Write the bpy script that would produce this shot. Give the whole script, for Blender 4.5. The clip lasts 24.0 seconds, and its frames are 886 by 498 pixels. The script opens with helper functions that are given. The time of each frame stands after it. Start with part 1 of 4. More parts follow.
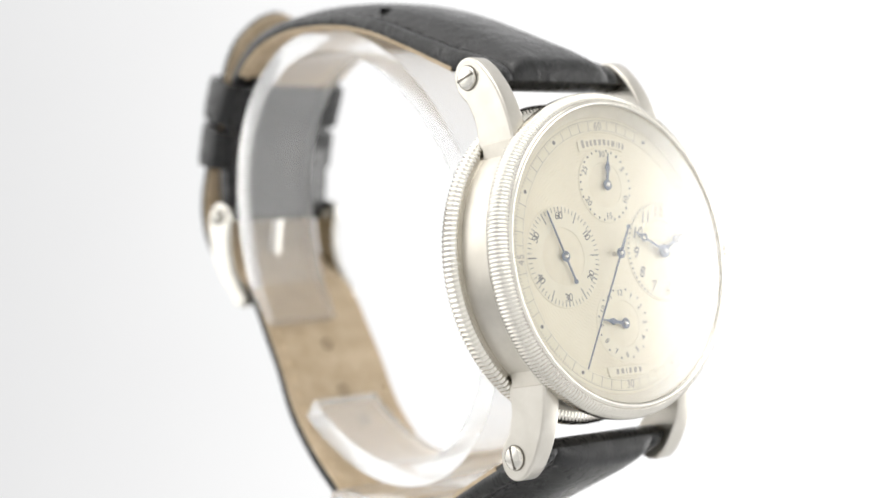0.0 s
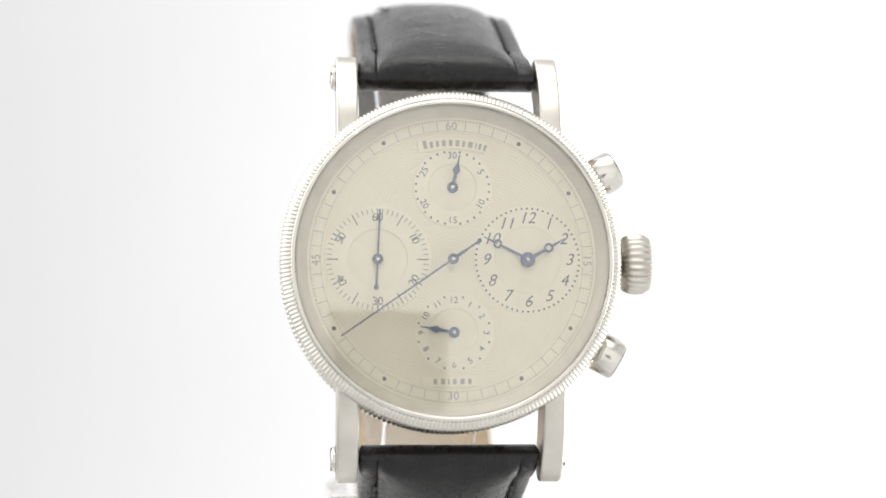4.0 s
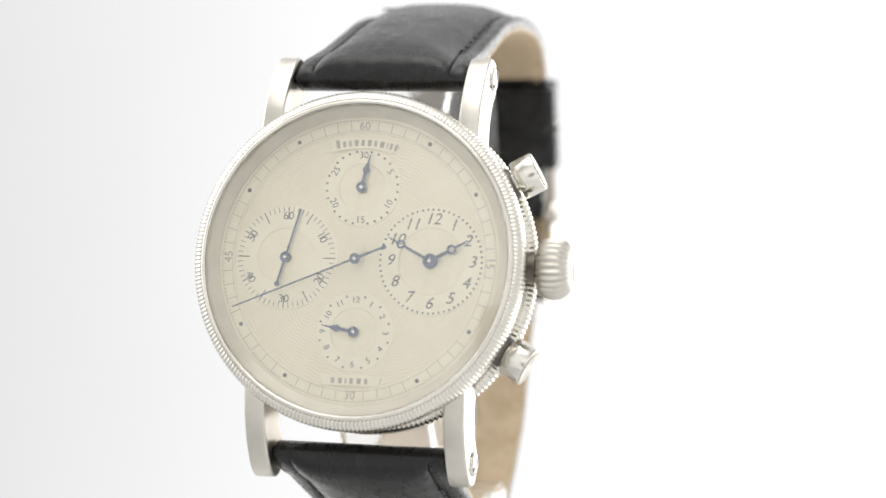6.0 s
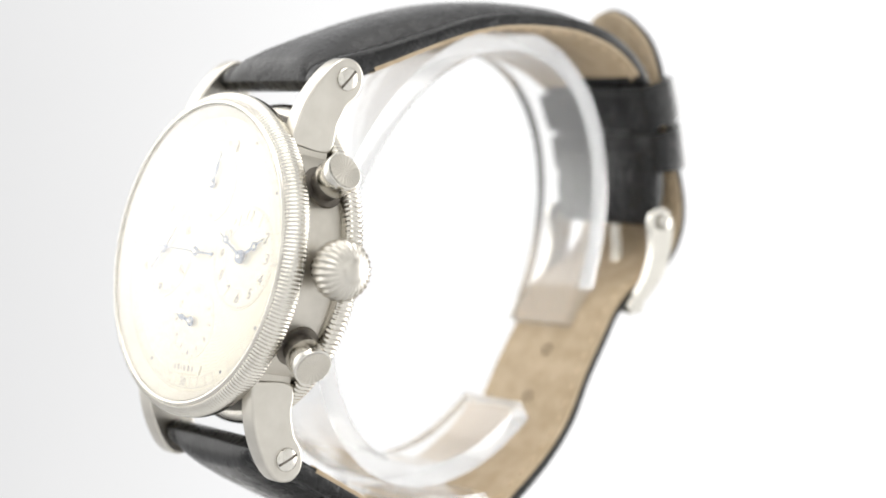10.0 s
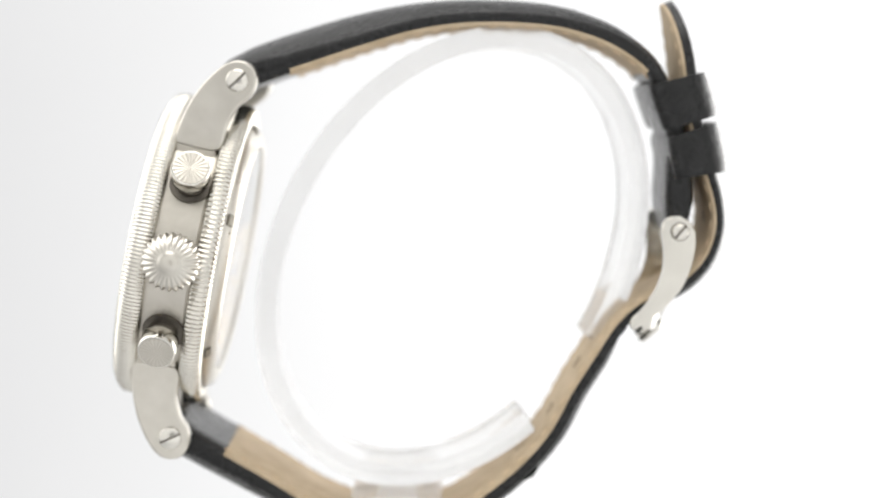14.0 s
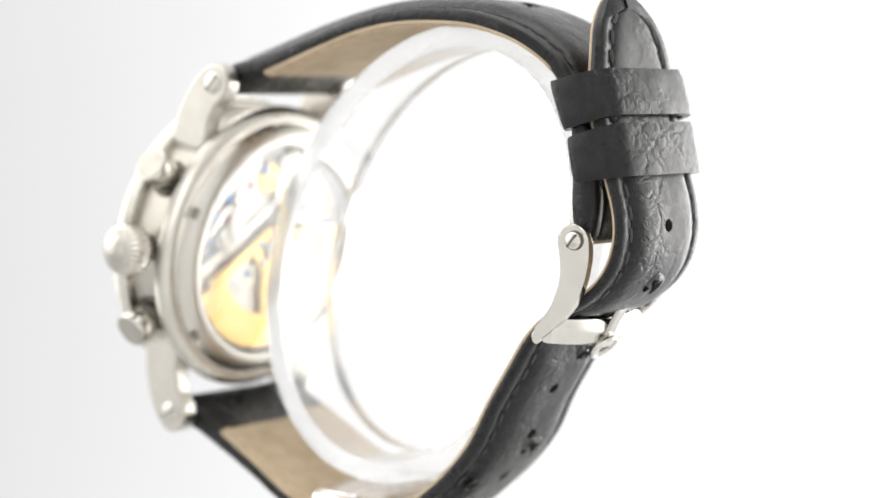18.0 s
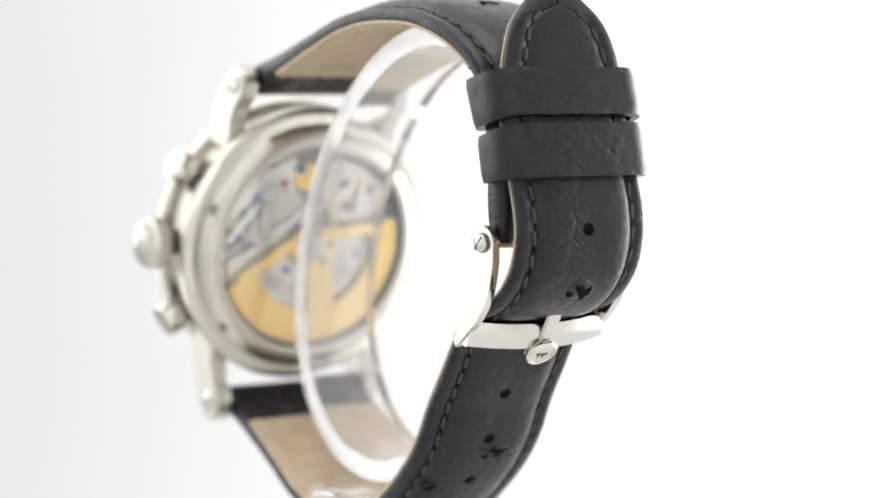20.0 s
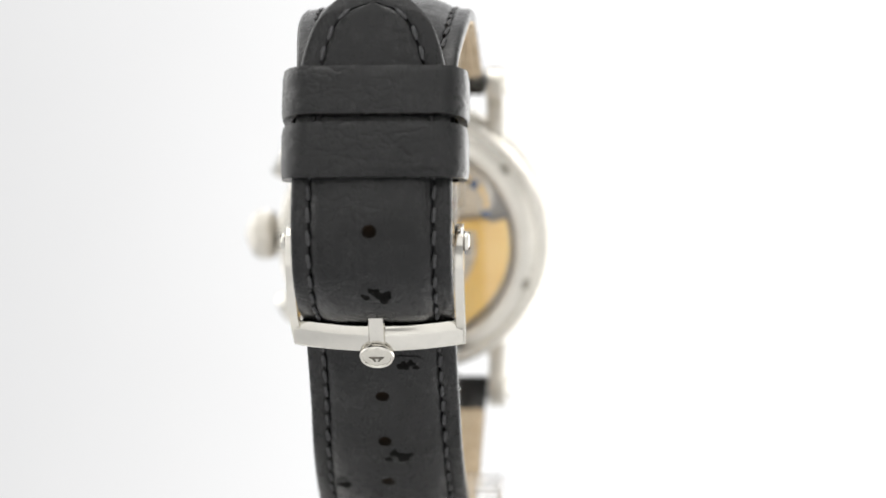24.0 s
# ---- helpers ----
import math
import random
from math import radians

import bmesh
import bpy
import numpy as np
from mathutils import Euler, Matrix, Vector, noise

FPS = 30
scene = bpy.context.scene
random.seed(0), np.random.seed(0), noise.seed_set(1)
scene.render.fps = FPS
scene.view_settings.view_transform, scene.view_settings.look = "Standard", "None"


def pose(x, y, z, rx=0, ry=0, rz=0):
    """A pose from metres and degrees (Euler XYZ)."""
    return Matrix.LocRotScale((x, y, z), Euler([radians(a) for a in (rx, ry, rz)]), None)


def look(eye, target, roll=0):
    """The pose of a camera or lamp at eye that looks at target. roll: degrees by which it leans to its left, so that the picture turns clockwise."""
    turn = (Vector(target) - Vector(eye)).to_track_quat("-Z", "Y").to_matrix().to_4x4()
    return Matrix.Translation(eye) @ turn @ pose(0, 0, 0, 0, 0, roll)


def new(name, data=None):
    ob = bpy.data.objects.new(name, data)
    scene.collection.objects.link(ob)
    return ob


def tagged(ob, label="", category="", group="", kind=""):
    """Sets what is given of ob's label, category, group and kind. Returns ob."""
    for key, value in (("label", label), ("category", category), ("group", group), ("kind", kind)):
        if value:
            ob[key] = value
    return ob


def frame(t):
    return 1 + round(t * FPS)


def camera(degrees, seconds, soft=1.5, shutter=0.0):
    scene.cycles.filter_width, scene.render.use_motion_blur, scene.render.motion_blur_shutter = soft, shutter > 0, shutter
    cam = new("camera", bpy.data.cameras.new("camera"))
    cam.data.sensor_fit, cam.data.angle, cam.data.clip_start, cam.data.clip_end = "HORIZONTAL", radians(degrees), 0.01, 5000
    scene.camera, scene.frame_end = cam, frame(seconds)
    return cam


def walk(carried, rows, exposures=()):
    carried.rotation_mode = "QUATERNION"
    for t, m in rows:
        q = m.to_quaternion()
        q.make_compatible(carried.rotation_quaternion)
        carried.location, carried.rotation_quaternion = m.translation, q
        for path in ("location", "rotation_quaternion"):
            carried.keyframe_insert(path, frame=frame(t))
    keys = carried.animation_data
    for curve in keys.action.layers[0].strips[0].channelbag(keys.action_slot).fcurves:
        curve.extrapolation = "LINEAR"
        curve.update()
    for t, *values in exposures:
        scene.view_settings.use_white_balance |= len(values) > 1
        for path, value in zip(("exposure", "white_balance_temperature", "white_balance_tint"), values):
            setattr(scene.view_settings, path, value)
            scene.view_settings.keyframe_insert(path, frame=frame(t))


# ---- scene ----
MM = 0.001
LIFT = 300.0                     # height of the fitted origin over the table, mm

# ---- camera: stands still, the turntable turns before it ----
cam = camera(25.366, 24.0, soft=1.6)
PITCH, REACH = 3.8354, 255.01
EYE = Vector((3.600, -REACH * math.cos(radians(PITCH)), REACH * math.sin(radians(PITCH)) + LIFT)) * MM
AIM = EYE + Vector((0, math.cos(radians(PITCH)), -math.sin(radians(PITCH))))
STAND_POSE = look(EYE, AIM, 0.120)
walk(cam, [(0, STAND_POSE), (24, STAND_POSE)], exposures=[(0, 0.06), (24, 0.06)])
cam.data.dof.use_dof = True
cam.data.dof.focus_distance = 0.2265
cam.data.dof.aperture_fstop = 14.0

# angle of the turntable, seconds and degrees
TURN = [(0, 117.29), (0.5, 112.59), (1, 107.87), (1.5, 103.17), (3.5, 84.38), (4, 79.65), (4.5, 74.96), (5, 70.29), (5.5, 65.65), (6, 60.97), (6.5, 56.30), (7, 51.66), (7.5, 47.02), (8, 42.33), (8.5, 37.60), (9, 32.84), (9.5, 28.06), (11.5, 8.90), (12, 4.14), (12.5, -0.58), (13, -5.27), (13.5, -9.96), (14, -14.65), (14.5, -19.34), (15, -24.03), (15.5, -28.72), (16, -33.43), (16.5, -38.14), (17, -42.87), (17.5, -47.60), (19.5, -66.55), (20, -71.26), (20.5, -75.93), (21, -80.58), (21.5, -85.20), (22, -89.83), (22.5, -94.45), (23, -99.07), (23.5, -103.67), (24, -108.26)]


def turn_at(t):
    for (t0, a0), (t1, a1) in zip(TURN, TURN[1:]):
        if t0 <= t <= t1:
            return a0 + (a1 - a0) * (t - t0) / (t1 - t0)
    return TURN[-1][1]


# ---- world and lamps: a white light tent with two soft boxes and an added top fill ----
world = bpy.data.worlds.new("tent_air")
scene.world = world
world.use_nodes = True
world.node_tree.nodes["Background"].inputs[0].default_value = (1.0, 0.99, 0.97, 1)
world.node_tree.nodes["Background"].inputs[1].default_value = 0.3


def soft_box(name, eye, target, w, h, watts, colour):
    data = bpy.data.lights.new(name, "AREA")
    data.shape, data.size, data.size_y, data.energy, data.color = "RECTANGLE", w, h, watts, colour
    # the cloth front is brightest in the middle and fades to its rims
    data.use_nodes = True
    tree = data.node_tree
    geo = tree.nodes.new("ShaderNodeNewGeometry")
    sep = tree.nodes.new("ShaderNodeSeparateXYZ")
    tree.links.new(geo.outputs["Parametric"], sep.inputs[0])
    fade = []
    for axis in (0, 1):
        off = tree.nodes.new("ShaderNodeMath")
        off.operation = "SUBTRACT"
        off.inputs[1].default_value = 0.5
        tree.links.new(sep.outputs[axis], off.inputs[0])
        size = tree.nodes.new("ShaderNodeMath")
        size.operation = "ABSOLUTE"
        tree.links.new(off.outputs[0], size.inputs[0])
        ramp = tree.nodes.new("ShaderNodeMapRange")
        ramp.interpolation_type = "SMOOTHSTEP"
        for i, v in zip((1, 2, 3, 4), (0.08, 0.5, 1.0, 0.03)):
            ramp.inputs[i].default_value = v
        tree.links.new(size.outputs[0], ramp.inputs[0])
        fade.append(ramp.outputs[0])
    mul = tree.nodes.new("ShaderNodeMath")
    mul.operation = "MULTIPLY"
    tree.links.new(fade[0], mul.inputs[0])
    tree.links.new(fade[1], mul.inputs[1])
    tree.links.new(mul.outputs[0], tree.nodes["Emission"].inputs["Strength"])
    ob = new(name, data)
    ob.matrix_world = look(eye, target)
    return ob


soft_box("soft_box_right", (0.502, 0.345, 0.29), (0, 0, 0.31), 1.05, 0.7, 11.0, (1.0, 0.99, 0.97))
soft_box("soft_box_left", (-0.54, 0.22, 0.61), (0, 0, 0.31), 1.45, 1.35, 12.0, (1.0, 0.99, 0.97))
# unseen overhead lamp, added to brighten the dial and the strap
soft_box("top_fill", (0.0, -0.10, 1.10), (0, 0, 0.31), 1.1, 1.1, 13.0, (1.0, 0.985, 0.96))


# ---- materials ----
class Nodes:
    def __init__(self, name):
        self.mat = bpy.data.materials.new(name)
        self.mat.use_nodes = True
        self.tree = self.mat.node_tree
        self.bsdf = self.tree.nodes["Principled BSDF"]
        self.coated = False
        self.coord = self.tree.nodes.new("ShaderNodeTexCoord").outputs["Object"]

    def add(self, kind, **props):
        n = self.tree.nodes.new(kind)
        for k, v in props.items():
            if k == "operation":
                n.operation = v
            elif k == "data_type":
                n.data_type = v
        return n

    def link(self, a, b):
        self.tree.links.new(a, b)

    def mapped(self, scale):
        n = self.add("ShaderNodeMapping")
        n.inputs["Scale"].default_value = scale
        self.link(self.coord, n.inputs["Vector"])
        return n.outputs[0]

    def noise(self, scale, detail=3.0, rough=0.55, vec=None, distort=0.0):
        n = self.add("ShaderNodeTexNoise")
        n.inputs["Scale"].default_value, n.inputs["Detail"].default_value = scale, detail
        n.inputs["Roughness"].default_value, n.inputs["Distortion"].default_value = rough, distort
        self.link(vec or self.coord, n.inputs["Vector"])
        return n.outputs["Fac"]

    def span(self, value, lo, hi, a=0.0, b=1.0):
        n = self.add("ShaderNodeMapRange")
        for i, v in zip((1, 2, 3, 4), (lo, hi, a, b)):
            n.inputs[i].default_value = v
        self.link(value, n.inputs[0])
        return n.outputs[0]

    def mix(self, fac, a, b):
        n = self.add("ShaderNodeMix", data_type="RGBA")
        n.inputs[6].default_value, n.inputs[7].default_value = (*a, 1), (*b, 1)
        self.link(fac, n.inputs[0])
        return n.outputs[2]

    def math(self, op, a, b=None):
        n = self.add("ShaderNodeMath", operation=op)
        for i, v in enumerate((a, b)):
            if v is None:
                continue
            if isinstance(v, (int, float)):
                n.inputs[i].default_value = v
            else:
                self.link(v, n.inputs[i])
        return n.outputs[0]

    def bump(self, height, strength, distance):
        n = self.add("ShaderNodeBump")
        n.inputs["Strength"].default_value, n.inputs["Distance"].default_value = strength, distance
        self.link(height, n.inputs["Height"])
        if self.bsdf.inputs["Normal"].links:
            self.link(self.bsdf.inputs["Normal"].links[0].from_socket, n.inputs["Normal"])
        self.link(n.outputs[0], self.bsdf.inputs["Normal"])
        if self.coated:
            self.link(n.outputs[0], self.bsdf.inputs["Coat Normal"])

    def put(self, **values):
        for k, v in values.items():
            sock = self.bsdf.inputs[k.replace("_", " ")]
            if isinstance(v, (int, float, tuple)):
                sock.default_value = v
            else:
                self.link(v, sock)
        return self


def metal(name, lo, hi, rough, grain=(900, 900, 900), bump=0.02, spread=0.08):
    m = Nodes(name)
    g = m.noise(1.0, 4, 0.6, m.mapped(grain))
    st = m.noise(260, 3, 0.6)
    m.put(Base_Color=m.mix(m.span(st, 0.3, 0.7), lo, hi), Metallic=1.0,
          Roughness=m.span(g, 0.25, 0.75, max(0.03, rough - spread), rough + spread))
    m.bump(g, bump, 0.00005)
    return m.mat


def leather(name, lo, hi, rough):
    m = Nodes(name)
    m.coated = True
    warp = m.add("ShaderNodeVectorMath", operation="ADD")
    off = m.add("ShaderNodeTexNoise")
    off.inputs["Scale"].default_value, off.inputs["Detail"].default_value = 420, 2
    sc = m.add("ShaderNodeVectorMath", operation="SCALE")
    sc.inputs["Scale"].default_value = 0.0026
    m.link(m.coord, off.inputs["Vector"])
    m.link(off.outputs["Color"], sc.inputs[0])
    m.link(m.coord, warp.inputs[0])
    m.link(sc.outputs[0], warp.inputs[1])
    creases = []
    for scale, stretch, edge in ((800, (0.3, 1, 1), 0.16), (300, (0.7, 1, 0.8), 0.13)):
        flat = m.add("ShaderNodeMapping")
        flat.inputs["Scale"].default_value = stretch
        m.link(warp.outputs[0], flat.inputs["Vector"])
        vor = m.add("ShaderNodeTexVoronoi")
        vor.feature = "DISTANCE_TO_EDGE"
        vor.inputs["Scale"].default_value = scale
        m.link(flat.outputs[0], vor.inputs["Vector"])
        creases.append(m.span(vor.outputs["Distance"], 0.0, edge))
    where = m.span(m.noise(95, 3, 0.6), 0.44, 0.62)
    soft = m.noise(1.0, 4, 0.6, m.mapped((240, 620, 620)), 0.8)
    fine = m.noise(4200, 5, 0.7)
    scuff = m.noise(1.0, 6, 0.75, m.mapped((700, 380, 380)), 0.6)
    m.put(Base_Color=m.mix(m.span(scuff, 0.45, 0.75), lo, hi), Roughness=m.span(scuff, 0.3, 0.75, rough + 0.1, rough - 0.1),
          Specular_IOR_Level=0.08, Coat_Weight=0.8, Coat_Roughness=m.span(scuff, 0.35, 0.7, 0.36, 0.2), Coat_IOR=1.38)
    m.bump(soft, 0.09, 0.0006)
    m.bump(m.noise(160, 2, 0.5, None, 0.9), 0.12, 0.0012)
    m.bump(m.math("MULTIPLY", creases[0], where), 0.27, 0.00014)
    m.bump(m.math("MULTIPLY", creases[1], where), 0.2, 0.0003)
    m.bump(fine, 0.25, 0.00005)
    return m.mat


def plain(name, lo, hi, rough, scale=400, bump=0.1, depth=0.0001, metallic=0.0, gloss=0.4):
    m = Nodes(name)
    g = m.noise(scale, 4, 0.6)
    m.put(Base_Color=m.mix(m.span(g, 0.35, 0.65), lo, hi), Roughness=rough, Metallic=metallic, Specular_IOR_Level=gloss)
    m.bump(m.noise(scale * 6, 3, 0.6), bump, depth)
    return m.mat


def glass(name, ior, rough, tint=(1, 1, 1), clear=1.0):
    m = Nodes(name)
    m.put(Base_Color=(*tint, 1), Roughness=rough, IOR=ior, Transmission_Weight=clear)
    return m.mat


def guilloche(name):
    m = Nodes(name)
    sep = m.add("ShaderNodeSeparateXYZ")
    m.link(m.coord, sep.inputs[0])
    x, y = sep.outputs[0], sep.outputs[1]
    r = m.math("SQRT", m.math("ADD", m.math("MULTIPLY", x, x), m.math("MULTIPLY", y, y)))
    a = m.math("ARCTAN2", y, x)
    wob = m.math("MULTIPLY", m.math("SINE", m.math("MULTIPLY", a, 48.0)), 1.5)
    ring = m.math("SINE", m.math("ADD", m.math("MULTIPLY", r, 15500.0), wob))
    st = m.noise(180, 4, 0.6)
    m.put(Base_Color=m.mix(m.span(st, 0.3, 0.7), (0.80, 0.735, 0.565), (0.85, 0.785, 0.615)), Metallic=0.3, Roughness=0.42)
    m.bump(ring, 0.32, 0.00005)
    m.bump(m.noise(6000, 2), 0.1, 0.00002)
    return m.mat


STEEL = metal("brushed_steel", (0.52, 0.495, 0.445), (0.60, 0.575, 0.525), 0.31, (600, 600, 600), 0.008, 0.03)
SATIN = metal("satin_steel", (0.47, 0.445, 0.395), (0.56, 0.53, 0.475), 0.36, (2500, 300, 2500), 0.03, 0.05)
POLISH = metal("polished_steel", (0.60, 0.58, 0.535), (0.67, 0.65, 0.60), 0.16, (500, 500, 500), 0.02, 0.05)
PALE_STEEL = metal("pale_steel", (0.56, 0.54, 0.49), (0.63, 0.60, 0.55), 0.33)
REHAUT = plain("silvered_inner_ring", (0.74, 0.69, 0.57), (0.80, 0.75, 0.63), 0.42, 500, 0.05, 0.00002, 0.4)
BRIGHT_BLUE = metal("heat_blued_screw", (0.05, 0.15, 0.36), (0.08, 0.2, 0.44), 0.3)
DARK_RHODIUM = metal("grained_rhodium", (0.26, 0.24, 0.21), (0.40, 0.38, 0.33), 0.45, (200, 2600, 200), 0.1)
BEZEL = metal("bezel_steel", (0.60, 0.575, 0.52), (0.66, 0.635, 0.58), 0.24, (500, 500, 500), 0.02, 0.04)
# steel darkened to give the case back notches their shade
NOTCH_SHADE = metal("notch_shade_steel", (0.22, 0.20, 0.17), (0.32, 0.30, 0.26), 0.45)
# dark steel that also carries the shade of slots, gaps and recesses
DARK_STEEL = metal("shade_dark_steel", (0.10, 0.09, 0.08), (0.22, 0.20, 0.17), 0.5)
BLUED = metal("blued_steel", (0.095, 0.115, 0.16), (0.125, 0.15, 0.20), 0.3)
GOLD = metal("gilt_brass", (0.93, 0.62, 0.17), (0.97, 0.70, 0.24), 0.34, (2600, 300, 300), 0.1)
RHODIUM = metal("rhodium_plate", (0.58, 0.55, 0.49), (0.76, 0.73, 0.66), 0.3, (200, 2600, 200), 0.1)
RUBY = plain("ruby", (0.35, 0.02, 0.06), (0.5, 0.04, 0.1), 0.15)
LEATHER = leather("black_leather", (0.006, 0.006, 0.0063), (0.013, 0.013, 0.0133), 0.48)
LINING = plain("tan_lining", (0.40, 0.31, 0.20), (0.485, 0.385, 0.265), 0.75, 350, 0.5, 0.00012)
THREAD = plain("grey_thread", (0.03, 0.03, 0.031), (0.055, 0.055, 0.057), 0.7, 3000, 0.5, 0.00005)
PALE_THREAD = plain("pale_thread", (0.5, 0.38, 0.25), (0.6, 0.47, 0.32), 0.7, 3000, 0.5, 0.00005)
# near-black for the shade inside the follicle pits
PIT_SHADE = plain("pit_shade_dark", (0.001, 0.001, 0.001), (0.004, 0.0035, 0.003), 0.8, 1500, 0.6, 0.0002, gloss=0.08)
# inner shade of the uncut strap holes as a dark brown colour
HOLE_SHADE = plain("hole_shade_brown", (0.002, 0.0015, 0.001), (0.007, 0.004, 0.002), 0.9, gloss=0.05)
DIAL = guilloche("dial_guilloche")
RING = plain("dial_ring", (0.82, 0.765, 0.60), (0.87, 0.815, 0.65), 0.45, 300, 0.05, 0.00002, 0.3)
CENTRE = plain("dial_centre", (0.80, 0.735, 0.565), (0.85, 0.785, 0.615), 0.42, 500, 0.1, 0.00002, 0.3)
INK = plain("dial_ink", (0.17, 0.16, 0.148), (0.22, 0.21, 0.19), 0.8, gloss=0.05)
GREY_INK = plain("dial_grey_ink", (0.41, 0.37, 0.31), (0.47, 0.43, 0.36), 0.8, gloss=0.05)
CRYSTAL = glass("sapphire_crystal", 1.77, 0.0)
FROSTED = glass("frosted_acrylic", 1.22, 0.22, (0.995, 0.995, 0.995), 0.94)
WHITE_PAINT = plain("white_paint", (0.74, 0.74, 0.735), (0.79, 0.79, 0.785), 0.5, 60, 0.05)
# the share that is not transmissive paints in a haze of reflections
ACRYLIC = glass("hazed_acrylic", 1.45, 0.03, (0.99, 0.99, 0.99), 0.91)


def paper(name, left, right, glow, tone=((0.26, 0.26, 0.26), (0.30, 0.30, 0.30))):
    m = Nodes(name)
    sep = m.add("ShaderNodeSeparateXYZ")
    m.link(m.coord, sep.inputs[0])
    g = m.noise(9, 3)
    m.put(Base_Color=m.mix(g, *tone), Roughness=0.9)
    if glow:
        # light falling on the paper as emission: greyer to the left, whiter right
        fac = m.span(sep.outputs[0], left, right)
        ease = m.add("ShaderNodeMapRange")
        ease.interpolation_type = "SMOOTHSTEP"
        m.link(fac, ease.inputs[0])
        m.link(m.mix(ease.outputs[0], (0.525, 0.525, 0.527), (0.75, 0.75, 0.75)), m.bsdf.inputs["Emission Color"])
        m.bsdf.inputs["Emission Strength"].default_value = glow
    return m.mat


# backdrop paper glows by itself; no lamp stands behind it
BACK_PAPER = paper("glowing_white_paper", -0.30, 0.10, 1.0)
DIM_CLOTH = paper("dim_grey_wall", 0, 0, 0, ((0.62, 0.62, 0.62), (0.66, 0.66, 0.66)))
FRONT_CLOTH = paper("white_front_cloth", 0, 0, 0, ((0.84, 0.84, 0.835), (0.87, 0.87, 0.865)))
WALL_CLOTH = paper("white_bounce_cloth", 0, 0, 0, ((0.82, 0.82, 0.815), (0.85, 0.85, 0.845)))


# ---- mesh helpers, all in millimetres ----
def part(name, bm, material, parent=None, label="", m=None, smooth=40):
    me = bpy.data.meshes.new(name)
    bmesh.ops.recalc_face_normals(bm, faces=bm.faces)
    bm.transform(Matrix.Scale(MM, 4))
    bm.to_mesh(me)
    bm.free()
    me.materials.append(material)
    if smooth:
        me.shade_smooth()
        me.set_sharp_from_angle(angle=radians(smooth))
        for face in me.polygons:
            if len(face.vertices) > 6:
                face.use_smooth = False
    ob = new(name, me)
    ob.parent = parent
    if m is not None:
        ob.matrix_basis = m
    if label:
        ob["label"] = label
    return ob


def again(ob, m, parent=None):
    c = ob.copy()
    scene.collection.objects.link(c)
    c.parent = parent or ob.parent
    c.matrix_basis = m
    return c


def mm(x, y, z, rx=0, ry=0, rz=0):
    return pose(x * MM, y * MM, z * MM, rx, ry, rz)


def lathe(profile, n=96, wave=None, close=True, push=None):
    """Turn (r, z) pairs about z. wave(i, a): a factor for the radius of profile point i."""
    bm = bmesh.new()
    rings = []
    for i, (r, z) in enumerate(profile):
        if r < 1e-6:
            rings.append([bm.verts.new((0, 0, z))])
            continue
        row = []
        for k in range(n):
            a = 2 * math.pi * k / n
            q = r * (wave(i, a) if wave else 1)
            dr, dz = push(i, a) if push else (0, 0)
            row.append(bm.verts.new(((q + dr) * math.cos(a), (q + dr) * math.sin(a), z + dz)))
        rings.append(row)
    pairs = list(zip(rings, rings[1:]))
    if close and len(rings[0]) > 1 and len(rings[-1]) > 1:
        pairs.append((rings[-1], rings[0]))
    for a, b in pairs:
        for k in range(n):
            j = (k + 1) % n
            if len(a) == 1 and len(b) == 1:
                continue
            if len(a) == 1:
                bm.faces.new((a[0], b[k], b[j]))
            elif len(b) == 1:
                bm.faces.new((a[k], a[j], b[0]))
            else:
                bm.faces.new((a[k], a[j], b[j], b[k]))
    return bm


def slab(outline, a, b, axis="z", bevel=0.0, seg=2):
    """An outline pushed from a to b along an axis, its rims bevelled."""
    bm = bmesh.new()
    put = {"z": lambda u, v, w: (u, v, w), "x": lambda u, v, w: (w, u, v), "y": lambda u, v, w: (u, w, v)}[axis]
    lo = [bm.verts.new(put(u, v, a)) for u, v in outline]
    hi = [bm.verts.new(put(u, v, b)) for u, v in outline]
    n = len(outline)
    bm.faces.new(lo[::-1])
    bm.faces.new(hi)
    for k in range(n):
        bm.faces.new((lo[k], lo[(k + 1) % n], hi[(k + 1) % n], hi[k]))
    if bevel:
        rim = [e for e in bm.edges if (e.verts[0] in lo) == (e.verts[1] in lo)]
        bmesh.ops.bevel(bm, geom=rim, offset=bevel, segments=seg, affect="EDGES", profile=0.6)
    return bm


def pillow(outline, a, b, r, seg=4):
    """A smooth closed outline (y, z) pushed along x from a to b, its rims rounded with radius r."""
    P = np.array(outline, float)
    d = np.roll(P, -1, 0) - np.roll(P, 1, 0)
    d /= np.linalg.norm(d, axis=1)[:, None] + 1e-9
    area = np.sum(P[:, 0] * np.roll(P[:, 1], -1) - np.roll(P[:, 0], -1) * P[:, 1])
    inward = np.stack([-d[:, 1], d[:, 0]], 1) * (1 if area > 0 else -1)
    bm = bmesh.new()
    angles = [radians(90 * k / seg) for k in range(seg + 1)]
    levels = [(a + r * (1 - math.cos(q)), r * (1 - math.sin(q))) for q in angles] + [(b - r * (1 - math.cos(q)), r * (1 - math.sin(q))) for q in angles[::-1]]
    rows = []
    for x, inset in levels:
        Q = P + inward * inset
        rows.append([bm.verts.new((x, u, v)) for u, v in Q])
    n = len(P)
    for p, q in zip(rows, rows[1:]):
        for k in range(n):
            bm.faces.new((p[k], p[(k + 1) % n], q[(k + 1) % n], q[k]))
    bm.faces.new(rows[0][::-1])
    bm.faces.new(rows[-1])
    return bm


